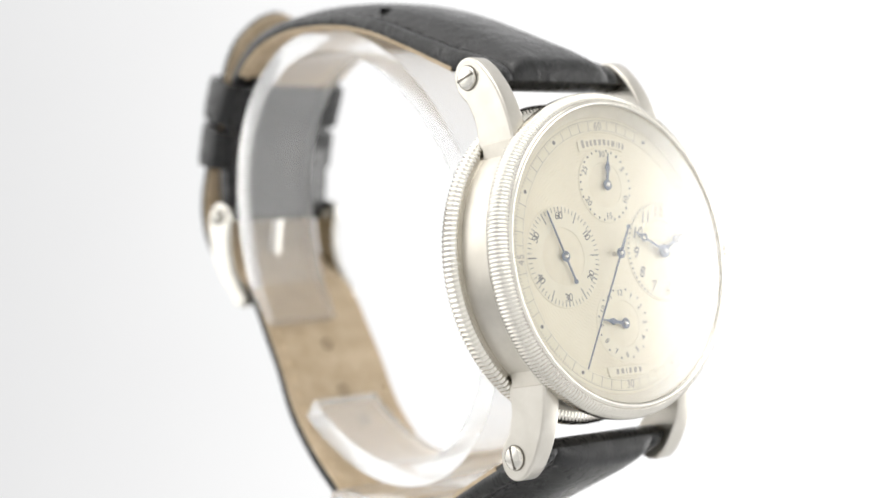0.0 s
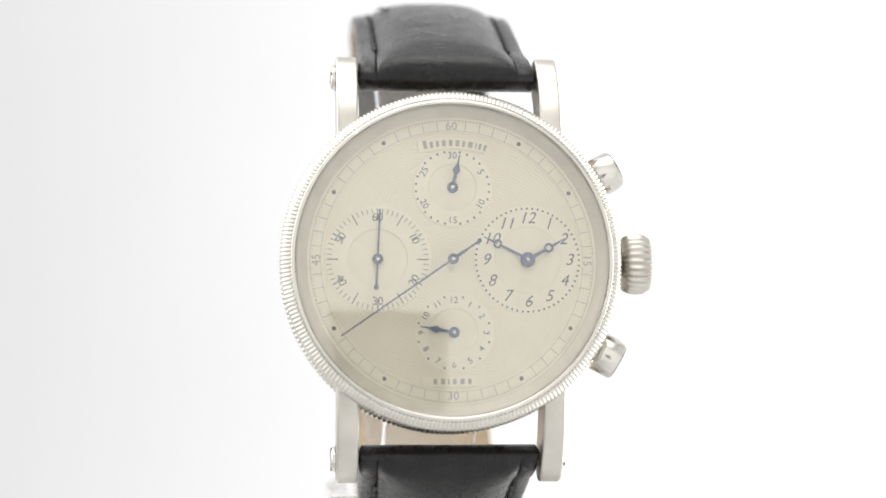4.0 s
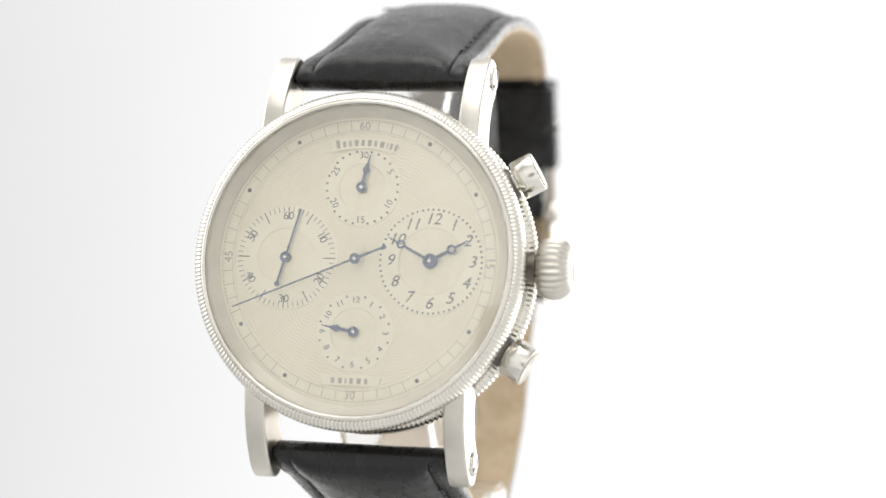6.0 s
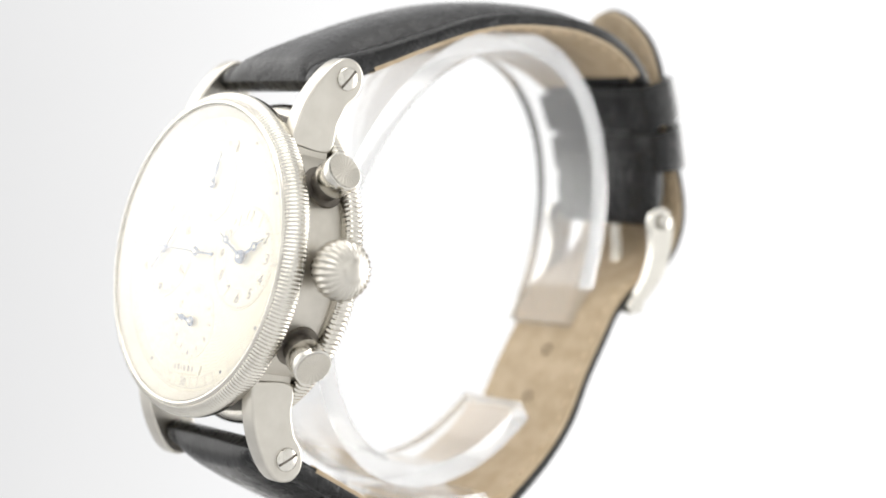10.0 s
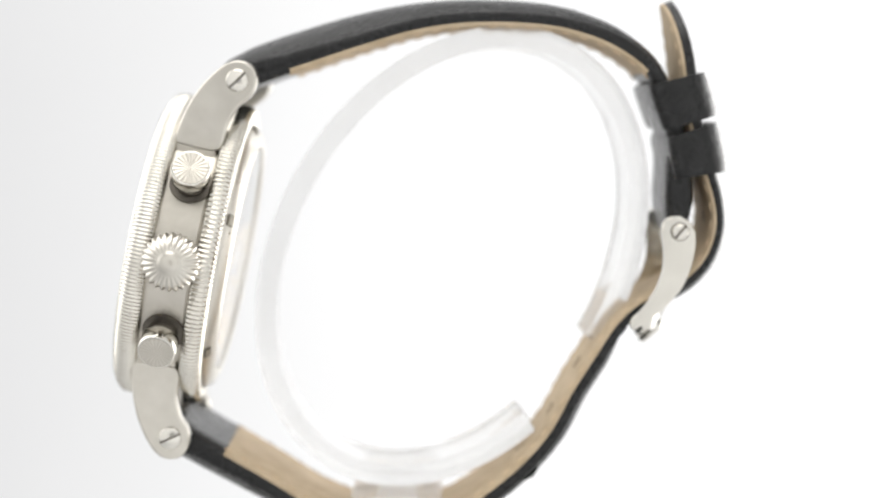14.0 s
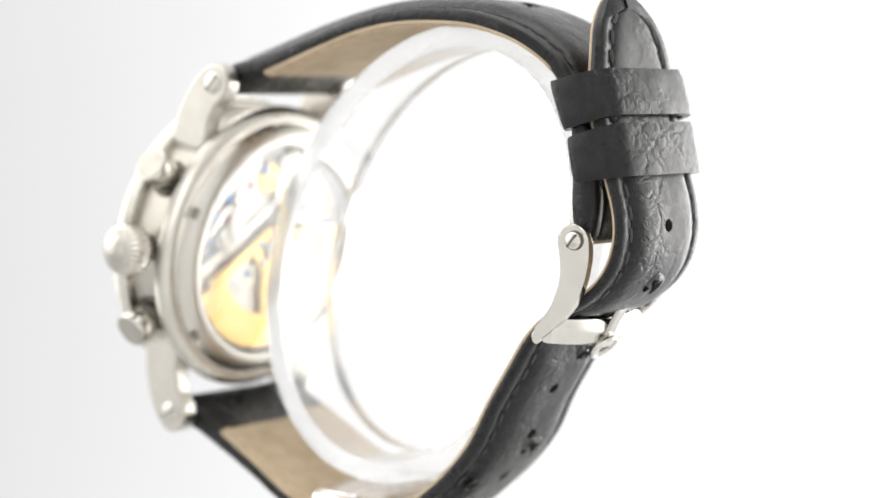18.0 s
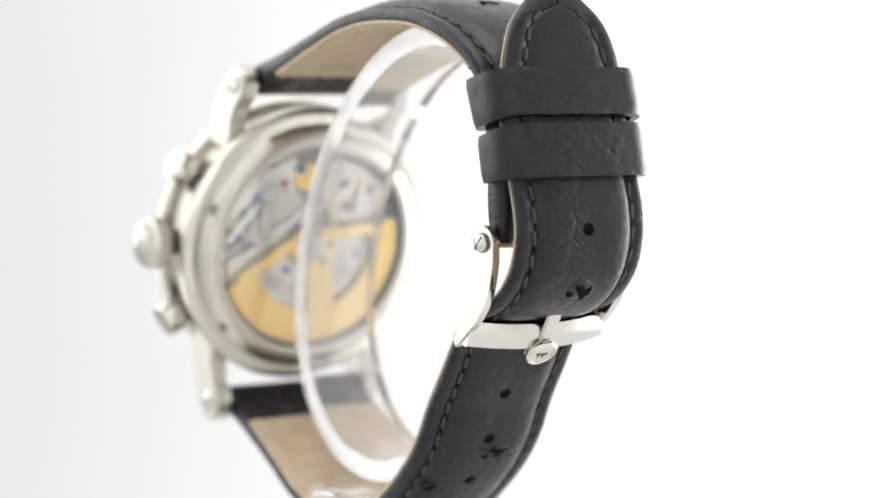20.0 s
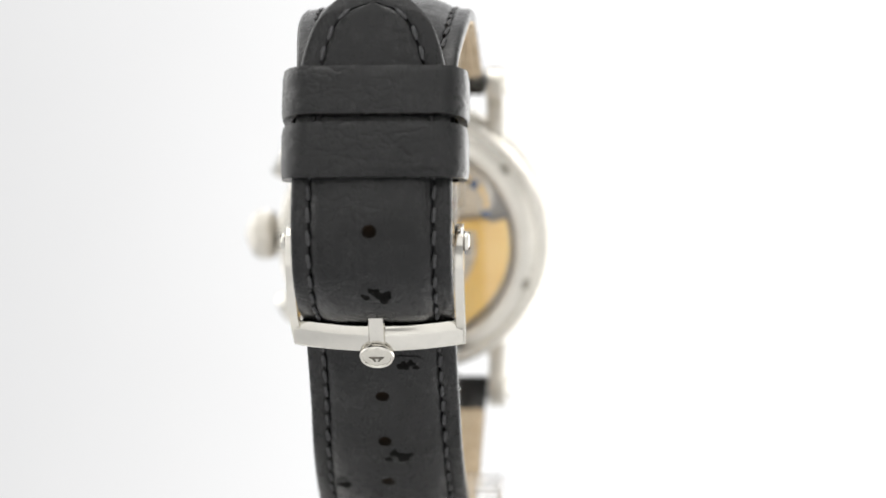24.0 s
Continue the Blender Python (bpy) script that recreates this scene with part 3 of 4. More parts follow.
def movement():
    mv = part("movement", lathe([(0, -8.2), (14.6, -8.2), (14.6, -7.4), (0, -7.4)], 96, close=False), DARK_RHODIUM, watch, "rhodium plated movement seen through the back window")
    # bridges of the train
    for pts, z in (([(13, 3), (12, 7), (8, 11), (3, 12.5), (2, 9), (4, 5), (8, 2)], -8.7), ([(-3, 13), (-8, 11), (-11.5, 7), (-9, 3), (-4, 4), (-1, 8)], -8.8),
                   ([(13.3, -1), (9, 0.5), (5, -1), (6, -6), (11, -7)], -8.6), ([(-13, 1), (-7, 2), (-4, -2), (-8, -7), (-12, -4)], -8.6)):
        part("bridge", slab(smooth_outline(pts, 0.6), z, -8.15, "z", 0.12, 1), RHODIUM, mv, "grained steel bridge")
    part("balance_wheel", lathe([(3.6, -9.1), (4.1, -9.1), (4.1, -8.8), (3.6, -8.8)], 48), GOLD, mv, "thin gilt balance wheel", mm(-6.5, 5.5, 0))
    for x, y, r in ((6.5, 8.5, 2.2), (9.6, 3.2, 1.8), (3.4, 5.0, 2.6)):
        part("gear", lathe([(0, -9.0), (r, -9.0), (r, -8.75), (0, -8.75)], 60, lambda i, a: 1 + 0.03 * math.cos(a * 20), close=False), STEEL, mv, "small steel gear wheel", mm(x, y, 0))
    for x, y in ((8.6, 7.2), (10.8, 5.0), (9.4, -0.6), (-8.6, 8.4), (2.0, 10.8), (-4.4, 9.2), (11.4, 1.8), (-10.2, 4.0)):
        part("blued_screw", lathe([(0, -9.25), (0.6, -9.2), (0.7, -9.05), (0.7, -8.4)], 20, close=False), BRIGHT_BLUE, mv, "bright blued screw", mm(x, y, 0))
    for x, y in ((4.5, 8.8), (-5.0, 6.0), (7.8, 4.4)):
        part("jewel", lathe([(0, -9.15), (0.5, -9.15), (0.6, -9.05), (0.6, -8.4)], 20, close=False), RUBY, mv, "red jewel bearing", mm(x, y, 0))
    for x, y, r, teeth in ((11.0, 7.0, 1.5, 24), (0.8, 9.6, 2.0, 30), (-2.6, 11.6, 1.4, 20), (11.8, -3.2, 1.6, 24), (-11.6, -0.4, 1.7, 24)):
        part("gear", lathe([(0, -9.1), (r * 0.3, -9.1), (r * 0.35, -8.95), (r * 0.8, -8.95), (r * 0.85, -9.05), (r, -9.05), (r, -8.7), (0, -8.7)], 72, lambda i, a: 1 + (0.04 if i > 4 else 0) * math.cos(a * 24), close=False), GOLD if teeth == 30 else STEEL, mv, "small toothed wheel", mm(x, y, 0))
    for pts in ([(3.0, 11.6), (4.2, 12.2), (9.2, 9.6), (12.4, 5.2), (11.6, 4.6), (8.2, 8.4)], [(-1.0, 6.0), (-0.2, 6.6), (4.6, 3.2), (9.6, 1.6), (9.2, 0.8), (4.0, 2.2)], [(12.4, 0.6), (12.8, 1.6), (9.0, 6.0), (8.2, 5.6)]):
        part("lever", slab(smooth_outline(pts, 0.5), -9.3, -9.0, "z", 0.06, 1), POLISH, mv, "thin steel lever")
    part("regulator", slab(smooth_outline([(-6.0, 4.8), (-7.0, 5.0), (-7.6, 9.0), (-6.8, 9.2)], 0.5), -9.4, -9.15, "z", 0.05, 1), POLISH, mv, "polished regulator arm")
    part("lever", slab(smooth_outline([(7.2, 8.0), (6.4, 7.6), (6.6, 3.6), (7.4, 2.4), (8.0, 3.4)], 0.5), -9.35, -9.0, "z", 0.06, 1), POLISH, mv, "polished steel chronograph lever")
    for pts in ([(6.4, 6.6), (7.6, 6.2), (7.9, 3.4), (6.9, 0.9), (5.9, 2.6), (5.7, 5.0)], [(9.0, 3.6), (9.9, 2.6), (8.6, 0.4), (7.4, -0.8), (7.8, 1.6)]):
        part("lever", slab(smooth_outline(pts, 0.5), -9.55, -9.2, "z", 0.1, 1), PALE_STEEL, mv, "broad pale steel lever")
    low = [(12.9 * math.cos(radians(a)), 12.9 * math.sin(radians(a))) for a in np.linspace(172, 352, 40)]
    part("bridge", slab(low + [(9.0, 0.2), (4.0, 2.2), (-4.0, 2.4), (-9.0, 2.0)], -9.3, -8.95, "z", 0.1, 1), RHODIUM, mv, "broad circular-grained bridge under the rotor")
    for x, y, r in ((-5.5, -3.5, 1.6), (5.2, -5.2, 1.3), (-2.5, -7.5, 1.1), (7.0, -3.0, 0.9)):
        part("gear", lathe([(0, -9.5), (r * 0.3, -9.5), (r * 0.35, -9.42), (r, -9.42), (r, -9.3), (0, -9.3)], 48, close=False), STEEL, mv, "small toothed wheel", mm(x, y, 0))
    for x, y in ((-7.2, -1.2), (3.2, -3.4), (-4.2, -9.4), (8.6, -5.8), (-9.6, -4.6)):
        part("blued_screw", lathe([(0, -9.48), (0.5, -9.45), (0.58, -9.32), (0.58, -9.2)], 20, close=False), BRIGHT_BLUE, mv, "bright blued screw", mm(x, y, 0))
    # swinging weight: a rim on two slanting arms and a broad middle spoke
    a0, a1 = 164, 337

    def arc(r, b0, b1, n=40):
        return [(r * math.cos(radians(b0 + (b1 - b0) * k / n)), r * math.sin(radians(b0 + (b1 - b0) * k / n))) for k in range(n + 1)]
    ro = part("rotor", slab(arc(13.7, a0, a1) + arc(9.0, a1, a0), -10.3, -9.5, "z", 0.1, 1), GOLD, watch, "gilt brass automatic winding rotor")
    part("rotor_plate", slab(arc(3.1, 0, 350, 36), -10.15, -9.7, "z", 0.06, 1), GOLD, ro, "gilt rotor hub plate")
    for pts in ([(0.6, 2.9), (-1.2, 2.95), (-10.6, 3.7), (-11.2, 2.2), (-1.4, 1.2)], [(0.0, 2.9), (1.6, 2.5), (11.3, -3.9), (10.2, -5.3), (1.2, 0.9)],
                [(1.0, -2.2), (-2.6, -2.2), (-4.4, -9.9), (-0.2, -10.6), (0.9, -6.0)]):
        part("rotor_arm", slab(pts, -10.2, -9.65, "z", 0.06, 1), GOLD, ro, "gilt rotor arm")
    part("rotor_bearing", lathe([(0, -10.6), (1.3, -10.55), (1.6, -10.3), (1.6, -9.4)], 36, close=False), STEEL, ro, "steel ball bearing")
    for k in range(5):
        a = radians(72 * k + 20)
        part("rotor_screw", lathe([(0, -10.35), (0.42, -10.33), (0.5, -10.2), (0.5, -9.9)], 18, close=False), BRIGHT_BLUE, ro, "bright blued screw", mm(2.3 * math.cos(a), 2.3 * math.sin(a), 0))
    mv.matrix_basis = ro.matrix_basis = mm(0, 0, 1.05)


# ---- strap ----
# inner surface line (y, z), half width, height of the edge, height of the padded middle
UPPER = [(19.9, -5.7, 10.38, 3.4, 4.2), (22.1, -8.9, 10.3, 3.2, 4.6), (23.3, -10.8, 10.1, 2.9, 4.8), (25.6, -14.8, 10.1, 2.4, 4.8), (29.2, -21.1, 10.09, 2.0, 4.5), (32.5, -27.6, 10.06, 1.9, 3.9), (34.7, -34.3, 10.13, 1.8, 3.4),
         (36.0, -42.58, 10.08, 1.8, 3.2), (35.8, -48.33, 9.96, 1.8, 3.0), (34.8, -52.5, 9.65, 1.8, 2.7), (33.0, -56.07, 9.25, 1.7, 2.4), (30.3, -58.45, 9.05, 1.6, 2.0), (26.8, -60.04, 8.95, 1.9, 2.1), (22.5, -61.03, 8.75, 2.7, 2.9),
         (18.5, -61.62, 8.65, 3.2, 3.3), (15.6, -62.42, 8.55, 2.6, 2.6), (13.6, -63.21, 8.45, 1.6, 1.6)]
LOWER = [(-19.75, -5.8, 10.38, 3.4, 4.2), (-21.3, -8.9, 10.3, 3.0, 4.5), (-22.1, -10.8, 10.1, 2.6, 4.6), (-23.5, -14.8, 10.1, 2.3, 4.5), (-25.6, -20.6, 9.99, 2.0, 4.2), (-27.8, -26.6, 9.92, 1.9, 3.8), (-28.7, -32.6, 9.75, 1.9, 3.5),
         (-28.0, -38.1, 9.63, 1.8, 3.3), (-25.9, -42.58, 9.53, 1.8, 3.2), (-22.3, -46.35, 9.39, 1.8, 3.0), (-17.8, -50.12, 9.25, 1.7, 2.9), (-13.0, -52.89, 9.1, 1.7, 2.8), (-7.5, -54.68, 8.95, 1.6, 2.7), (-2.5, -56.66, 8.85, 1.6, 2.6),
         (1.8, -58.5, 8.8, 1.4, 1.8), (5.0, -61.0, 8.75, 1.0, 1.5), (8.2, -65.0, 8.9, 1.25, 2.2), (11.6, -67.4, 8.95, 1.25, 2.2), (15.2, -68.1, 8.95, 1.25, 2.2), (18.6, -67.4, 8.95, 1.25, 2.1), (22.5, -65.4, 8.9, 1.35, 2.1),
         (26.8, -63.01, 8.65, 1.6, 2.0), (31.2, -61.42, 8.55, 1.6, 2.0), (35.3, -60.23, 7.75, 1.6, 1.9), (38.4, -59.04, 6.5, 1.5, 1.8), (40.5, -58.05, 4.5, 1.4, 1.6), (41.7, -57.36, 2.6, 1.3, 1.5), (42.2, -57.06, 0.8, 1.3, 1.4)]
# the closed end lies a little off the middle
DRIFT = {"upper_strap": ((-15, 0.0), (-60, 0.45)), "lower_strap": ((-15, 0.0), (-52, 0.5))}


def drift(name, z):
    (z0, d0), (z1, d1) = DRIFT[name]
    return d0 + (d1 - d0) * min(1.0, max(0.0, (z - z0) / (z1 - z0)))


def seam(w, q):
    """Half the distance between the two seams, q from the end; they meet in an arch before the tip."""
    side = max(0.55 * w, w - 1.95 - 0.45 * min(1.0, max(0.0, 1 - (q - 4) / 12)))
    return min(side, 5.7 * math.sqrt(max(0.0, 1 - ((8.4 - q) / 6.1) ** 2))) if q < 8.4 else side


def square(pad):
    """Thick padding is round, thin padding is flat with a short shoulder."""
    return min(6.8, max(3.2, 6.4 / max(pad, 0.1)))


def section(w, e, m, squash, lift, sh):
    """Half the cross-section from the middle of the inner side round to the middle of the outer side, as (x, h)."""
    g = min(0.32, 0.1 * w, 0.4 * sh)
    dip = min(0.34, 0.3 * sh)
    pts = [(0, 0), (0.5 * w, 0), (w - min(0.35, 0.3 * w), 0), (w - 0.05, 0.25 * e), (w, 0.5 * e), (w - 0.06, 0.82 * e), (w - min(0.4, 0.3 * w), e), (sh + 0.1, e + 0.06)]
    pts.append((sh - g * 0.5, e + 0.06 - dip))
    inner = sh - g
    for f in (1.0, 0.97, 0.93, 0.87, 0.78, 0.64, 0.42, 0.2, 0.0):
        pts.append((inner * f, e + 0.03 + (m - e) * (1 - f ** square(m - e)) + (0.02 if f < 1 else 0)))
    return [(x, lift + h * squash) for x, h in pts]


def strap(name, table, sign, label, tip):
    s, line = spline(table, 0.3)
    d, n = normals(line, sign)
    bm = bmesh.new()
    rows = []
    for i in range(len(s)):
        y, z, w, e, m = line[i]
        r, k = 2.3, 1.0
        if s[i] < r:
            k = max(0.05, math.sqrt(max(0.0, 1 - (1 - s[i] / r) ** 2)))
        if not tip and s[-1] - s[i] < 1.0:
            k = min(k, max(0.1, math.sqrt(max(0.0, 1 - (1 - (s[-1] - s[i])) ** 2))))
        half = section(w, e, m, k, (1 - k) * m * 0.5, seam(w, s[-1] - s[i] if tip else 99))
        full = half + [(-x, h) for x, h in half[-2:0:-1]]
        rows.append([bm.verts.new((x + drift(name, z), y + n[i, 0] * h, z + n[i, 1] * h)) for x, h in full])
    c = len(rows[0])
    for a, b in zip(rows, rows[1:]):
        for k in range(c):
            bm.faces.new((a[k], a[(k + 1) % c], b[(k + 1) % c], b[k]))
    bm.faces.new(rows[0][::-1])
    bm.faces.new(rows[-1])
    st = part(name, bm, LEATHER, watch, label, smooth=70)
    # lining glued to the inner side
    bm = bmesh.new()
    rows = []
    for i in range(len(s)):
        if s[i] < 8.5 or (not tip and s[-1] - s[i] < 21.0):
            continue
        y, z, w, e, m = line[i]
        w = max(0.4, w - 0.12)
        q = [(-w, 0.42 * e), (-w, -0.02), (-w + 0.3, -0.14), (0, -0.15), (w - 0.3, -0.14), (w, -0.02), (w, 0.42 * e)]
        rows.append([bm.verts.new((x + drift(name, z), y + n[i, 0] * h, z + n[i, 1] * h)) for x, h in q])
    for a, b in zip(rows, rows[1:]):
        for k in range(6):
            bm.faces.new((a[k], a[k + 1], b[k + 1], b[k]))
    for r_ in (rows[0], rows[-1]):
        bm.faces.new(r_)
    part("lining", bm, LINING, st, "tan calfskin lining", smooth=50)
    # stitches along both edges, outside and inside
    mesh_ob = None
    inner_ob = None
    gap = 2.3
    t = 9.0
    end = s[-1] - (2.6 if tip else 18.0)
    while t < end:
        f = lambda q: np.array([np.interp(t + q, s, line[:, k]) for k in range(5)])
        q = s[-1] - t if tip else 99.0
        steep = math.hypot(1, (seam(f(0)[2], q) - seam(f(0.3)[2], q - 0.3)) / 0.3)
        h0 = 0.9 / steep
        a, b = f(-h0), f(h0)
        mid = f(0)
        nn = np.array([np.interp(t, s, n[:, k]) for k in (0, 1)])
        for side in (1, -1):
            for inside in (False, True):
                h = (mid[3] + 0.04) if not inside else -0.17
                off = (lambda w, e: seam(w, q - e) - 0.02) if not inside else (lambda w, e: w - 1.3)
                p0 = Vector((side * off(a[2], -h0) + drift(name, a[1]), a[0] + nn[0] * h, a[1] + nn[1] * h))
                p1 = Vector((side * off(b[2], h0) + drift(name, b[1]), b[0] + nn[0] * h, b[1] + nn[1] * h))
                base = (p0 + p1) / 2
                up = Vector((0, nn[0], nn[1]))
                fw = (p1 - p0).normalized()
                rt = fw.cross(up).normalized()
                up = rt.cross(fw)
                rot = Matrix((rt, fw, up)).transposed().to_4x4()
                m = Matrix.Translation(base * MM) @ rot @ pose(0, 0, 0, 0, 0, 6 * side)
                src = inner_ob if inside else mesh_ob
                if src is None:
                    bq = lathe([(0, -0.88), (0.17, -0.8), (0.25, -0.5), (0.26, 0.4), (0.18, 0.8), (0, 0.88)], 8, close=False)
                    bmesh.ops.rotate(bq, verts=bq.verts, matrix=Matrix.Rotation(radians(90), 3, "X"))
                    if inside:
                        for v in bq.verts:
                            v.co *= 0.62
                    ob = part("stitch", bq, PALE_THREAD if inside else THREAD, st, "pale thread stitch" if inside else "grey thread stitch", m)
                    if inside:
                        inner_ob = ob
                    else:
                        mesh_ob = ob
                else:
                    again(src, m)
        t += gap / steep
    return st, s, line, n


def on_strap(data, y_target, x, lift=0.0, after=0):
    """A pose on the outer face of a strap at the station nearest to a given (y, z)."""
    st, s, line, n = data
    i = int(np.argmin((line[:, 0] + n[:, 0] * 2.4 - y_target[0]) ** 2 + (line[:, 1] + n[:, 1] * 2.4 - y_target[1]) ** 2))
    y, z, w, e, m = line[i]
    f = min(1.0, abs(x) / (w - 2.27))
    h = e + (m - e) * (1 - f ** square(m - e)) + 0.04 + lift
    nn = Vector((0, n[i, 0], n[i, 1]))
    rt = Vector((1, 0, 0))
    fw = nn.cross(rt)
    rot = Matrix((rt, fw, nn)).transposed().to_4x4()
    return Matrix.Translation(Vector((x, y + n[i, 0] * h, z + n[i, 1] * h)) * MM) @ rot, i


def quill(data, place, x, spin, size, open_pit=True):
    """A flattened follicle: a low mound, with raised dark patches for the shade of its torn pit."""
    m, i = on_strap(data, place, x, -0.06)
    q = part("quill_mark", lathe([(0, 0.17), (0.5, 0.165), (0.9, 0.14), (1.2, 0.09), (1.45, 0.02), (1.6, -0.06)], 32, lambda i_, a: 1 + 0.22 * math.cos(2 * a) + 0.06 * math.sin(3 * a + spin), close=False), LEATHER, data[0],
             "raised quill follicle", m @ pose(0, 0, 0, 0, 0, spin % 25 - 12) @ Matrix.Scale(size, 4), smooth=85)
    if open_pit:
        flip = 1 if spin > 180 else -1
        for far, up, wide, deep in ((-0.5 * flip, 0.15, 0.8, 1.05), (0.35 * flip, -0.25, 0.6, 0.95), (0.95 * flip, 0.2 + 0.002 * spin, 0.4, 0.9)):
            tear = lathe([(0, 0.23), (0.6, 0.21), (1.0, 0.05)], 22, lambda i_, a: 1 + 0.16 * math.cos(3 * a + spin * far) + 0.12 * math.sin(5 * a + spin), close=False)
            bmesh.ops.scale(tear, vec=(wide * 1.25, wide * deep, 1), verts=tear.verts)
            part("pit", tear, PIT_SHADE, q, "follicle pit shade as a raised dark patch", mm(far, up, 0), smooth=80)


def hole(data, place, x=0.1, label="punched strap hole as a shade-dark disc"):
    m, i = on_strap(data, place, x, 0.0)
    # no hole is cut: a dark disc carries its shade, outside and inside
    part("strap_hole", lathe([(0, 0.03), (0.5, 0.04), (0.7, 0.05), (0.84, -0.05)], 24, lambda i_, a: 1 + 0.06 * math.cos(2 * a), close=False), HOLE_SHADE, data[0], label, m)
    st, s, line, n = data
    y, z = line[i, :2]
    nn = Vector((0, n[i, 0], n[i, 1]))
    rot = Matrix((Vector((1, 0, 0)), nn.cross(Vector((1, 0, 0))), nn)).transposed().to_4x4()
    part("strap_hole", lathe([(0, -0.1), (0.5, -0.14), (0.75, -0.19), (0.85, -0.1)], 20, close=False), HOLE_SHADE, data[0], label,
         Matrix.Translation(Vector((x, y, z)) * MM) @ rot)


def keeper(corners, x):
    (y0, z0), (y1, z1), (y2, z2), (y3, z3) = corners   # bottom inner, top inner, top outer, bottom outer
    bm = bmesh.new()
    t = 1.15
    nseg = 6

    def loop(a, b, grow):
        """Rounded rectangle between an inner point a and an outer point b."""
        a, b = Vector(a), Vector(b)
        d = (b - a)
        ln = d.length
        d.normalize()
        out = []
        w = x + grow
        lo, hi = -grow, ln + grow
        for sx, top, st in ((1, False, -90), (1, True, 0), (-1, True, 90), (-1, False, 180)):
            r = (3.3 if top else 1.6) + grow
            cx, cd = sx * (w - r), hi - r if top else lo + r
            for k in range(nseg + 1):
                an = radians(st + 90 * k / nseg)
                px, pd = cx + r * math.cos(an), cd + r * math.sin(an)
                bow = 0.6 * (1 - (px / w) ** 2) if pd > ln / 2 else 0
                out.append((px + 0.3, a.x + d.x * (pd + bow), a.y + d.y * (pd + bow)))
        return out
    rings = []
    steps = 6
    for k in range(steps + 1):
        f = k / steps
        a = (y0 + (y1 - y0) * f, z0 + (z1 - z0) * f)
        b = (y3 + (y2 - y3) * f, z3 + (z2 - z3) * f)
        soft = -0.16 if k in (0, steps) else 0.0
        rings.append((loop(a, b, soft), loop(a, b, -t)))
    vo = [[bm.verts.new(p) for p in r[0]] for r in rings]
    vi = [[bm.verts.new(p) for p in r[1]] for r in rings]
    n = len(vo[0])
    for g in (vo, vi):
        for a, b in zip(g, g[1:]):
            for k in range(n):
                bm.faces.new((a[k], a[(k + 1) % n], b[(k + 1) % n], b[k]))
    for a, b in ((vo[0], vi[0]), (vo[-1], vi[-1])):
        for k in range(n):
            bm.faces.new((a[k], a[(k + 1) % n], b[(k + 1) % n], b[k]))
    return part("strap_keeper", bm, LEATHER, watch, "black leather strap keeper loop", smooth=60)


ARM = [(16.5, -63.31), (16.1, -64.7), (14.9, -65.7), (12.1, -66.15), (8.4, -65.7), (5.6, -64.3), (3.6, -62.71),
       (2.2, -61.42), (1.4, -60.63), (2.6, -60.04), (4.6, -61.23), (7.0, -62.32), (9.6, -62.71), (12.0, -62.32),
       (14.4, -61.52), (15.9, -61.92)]


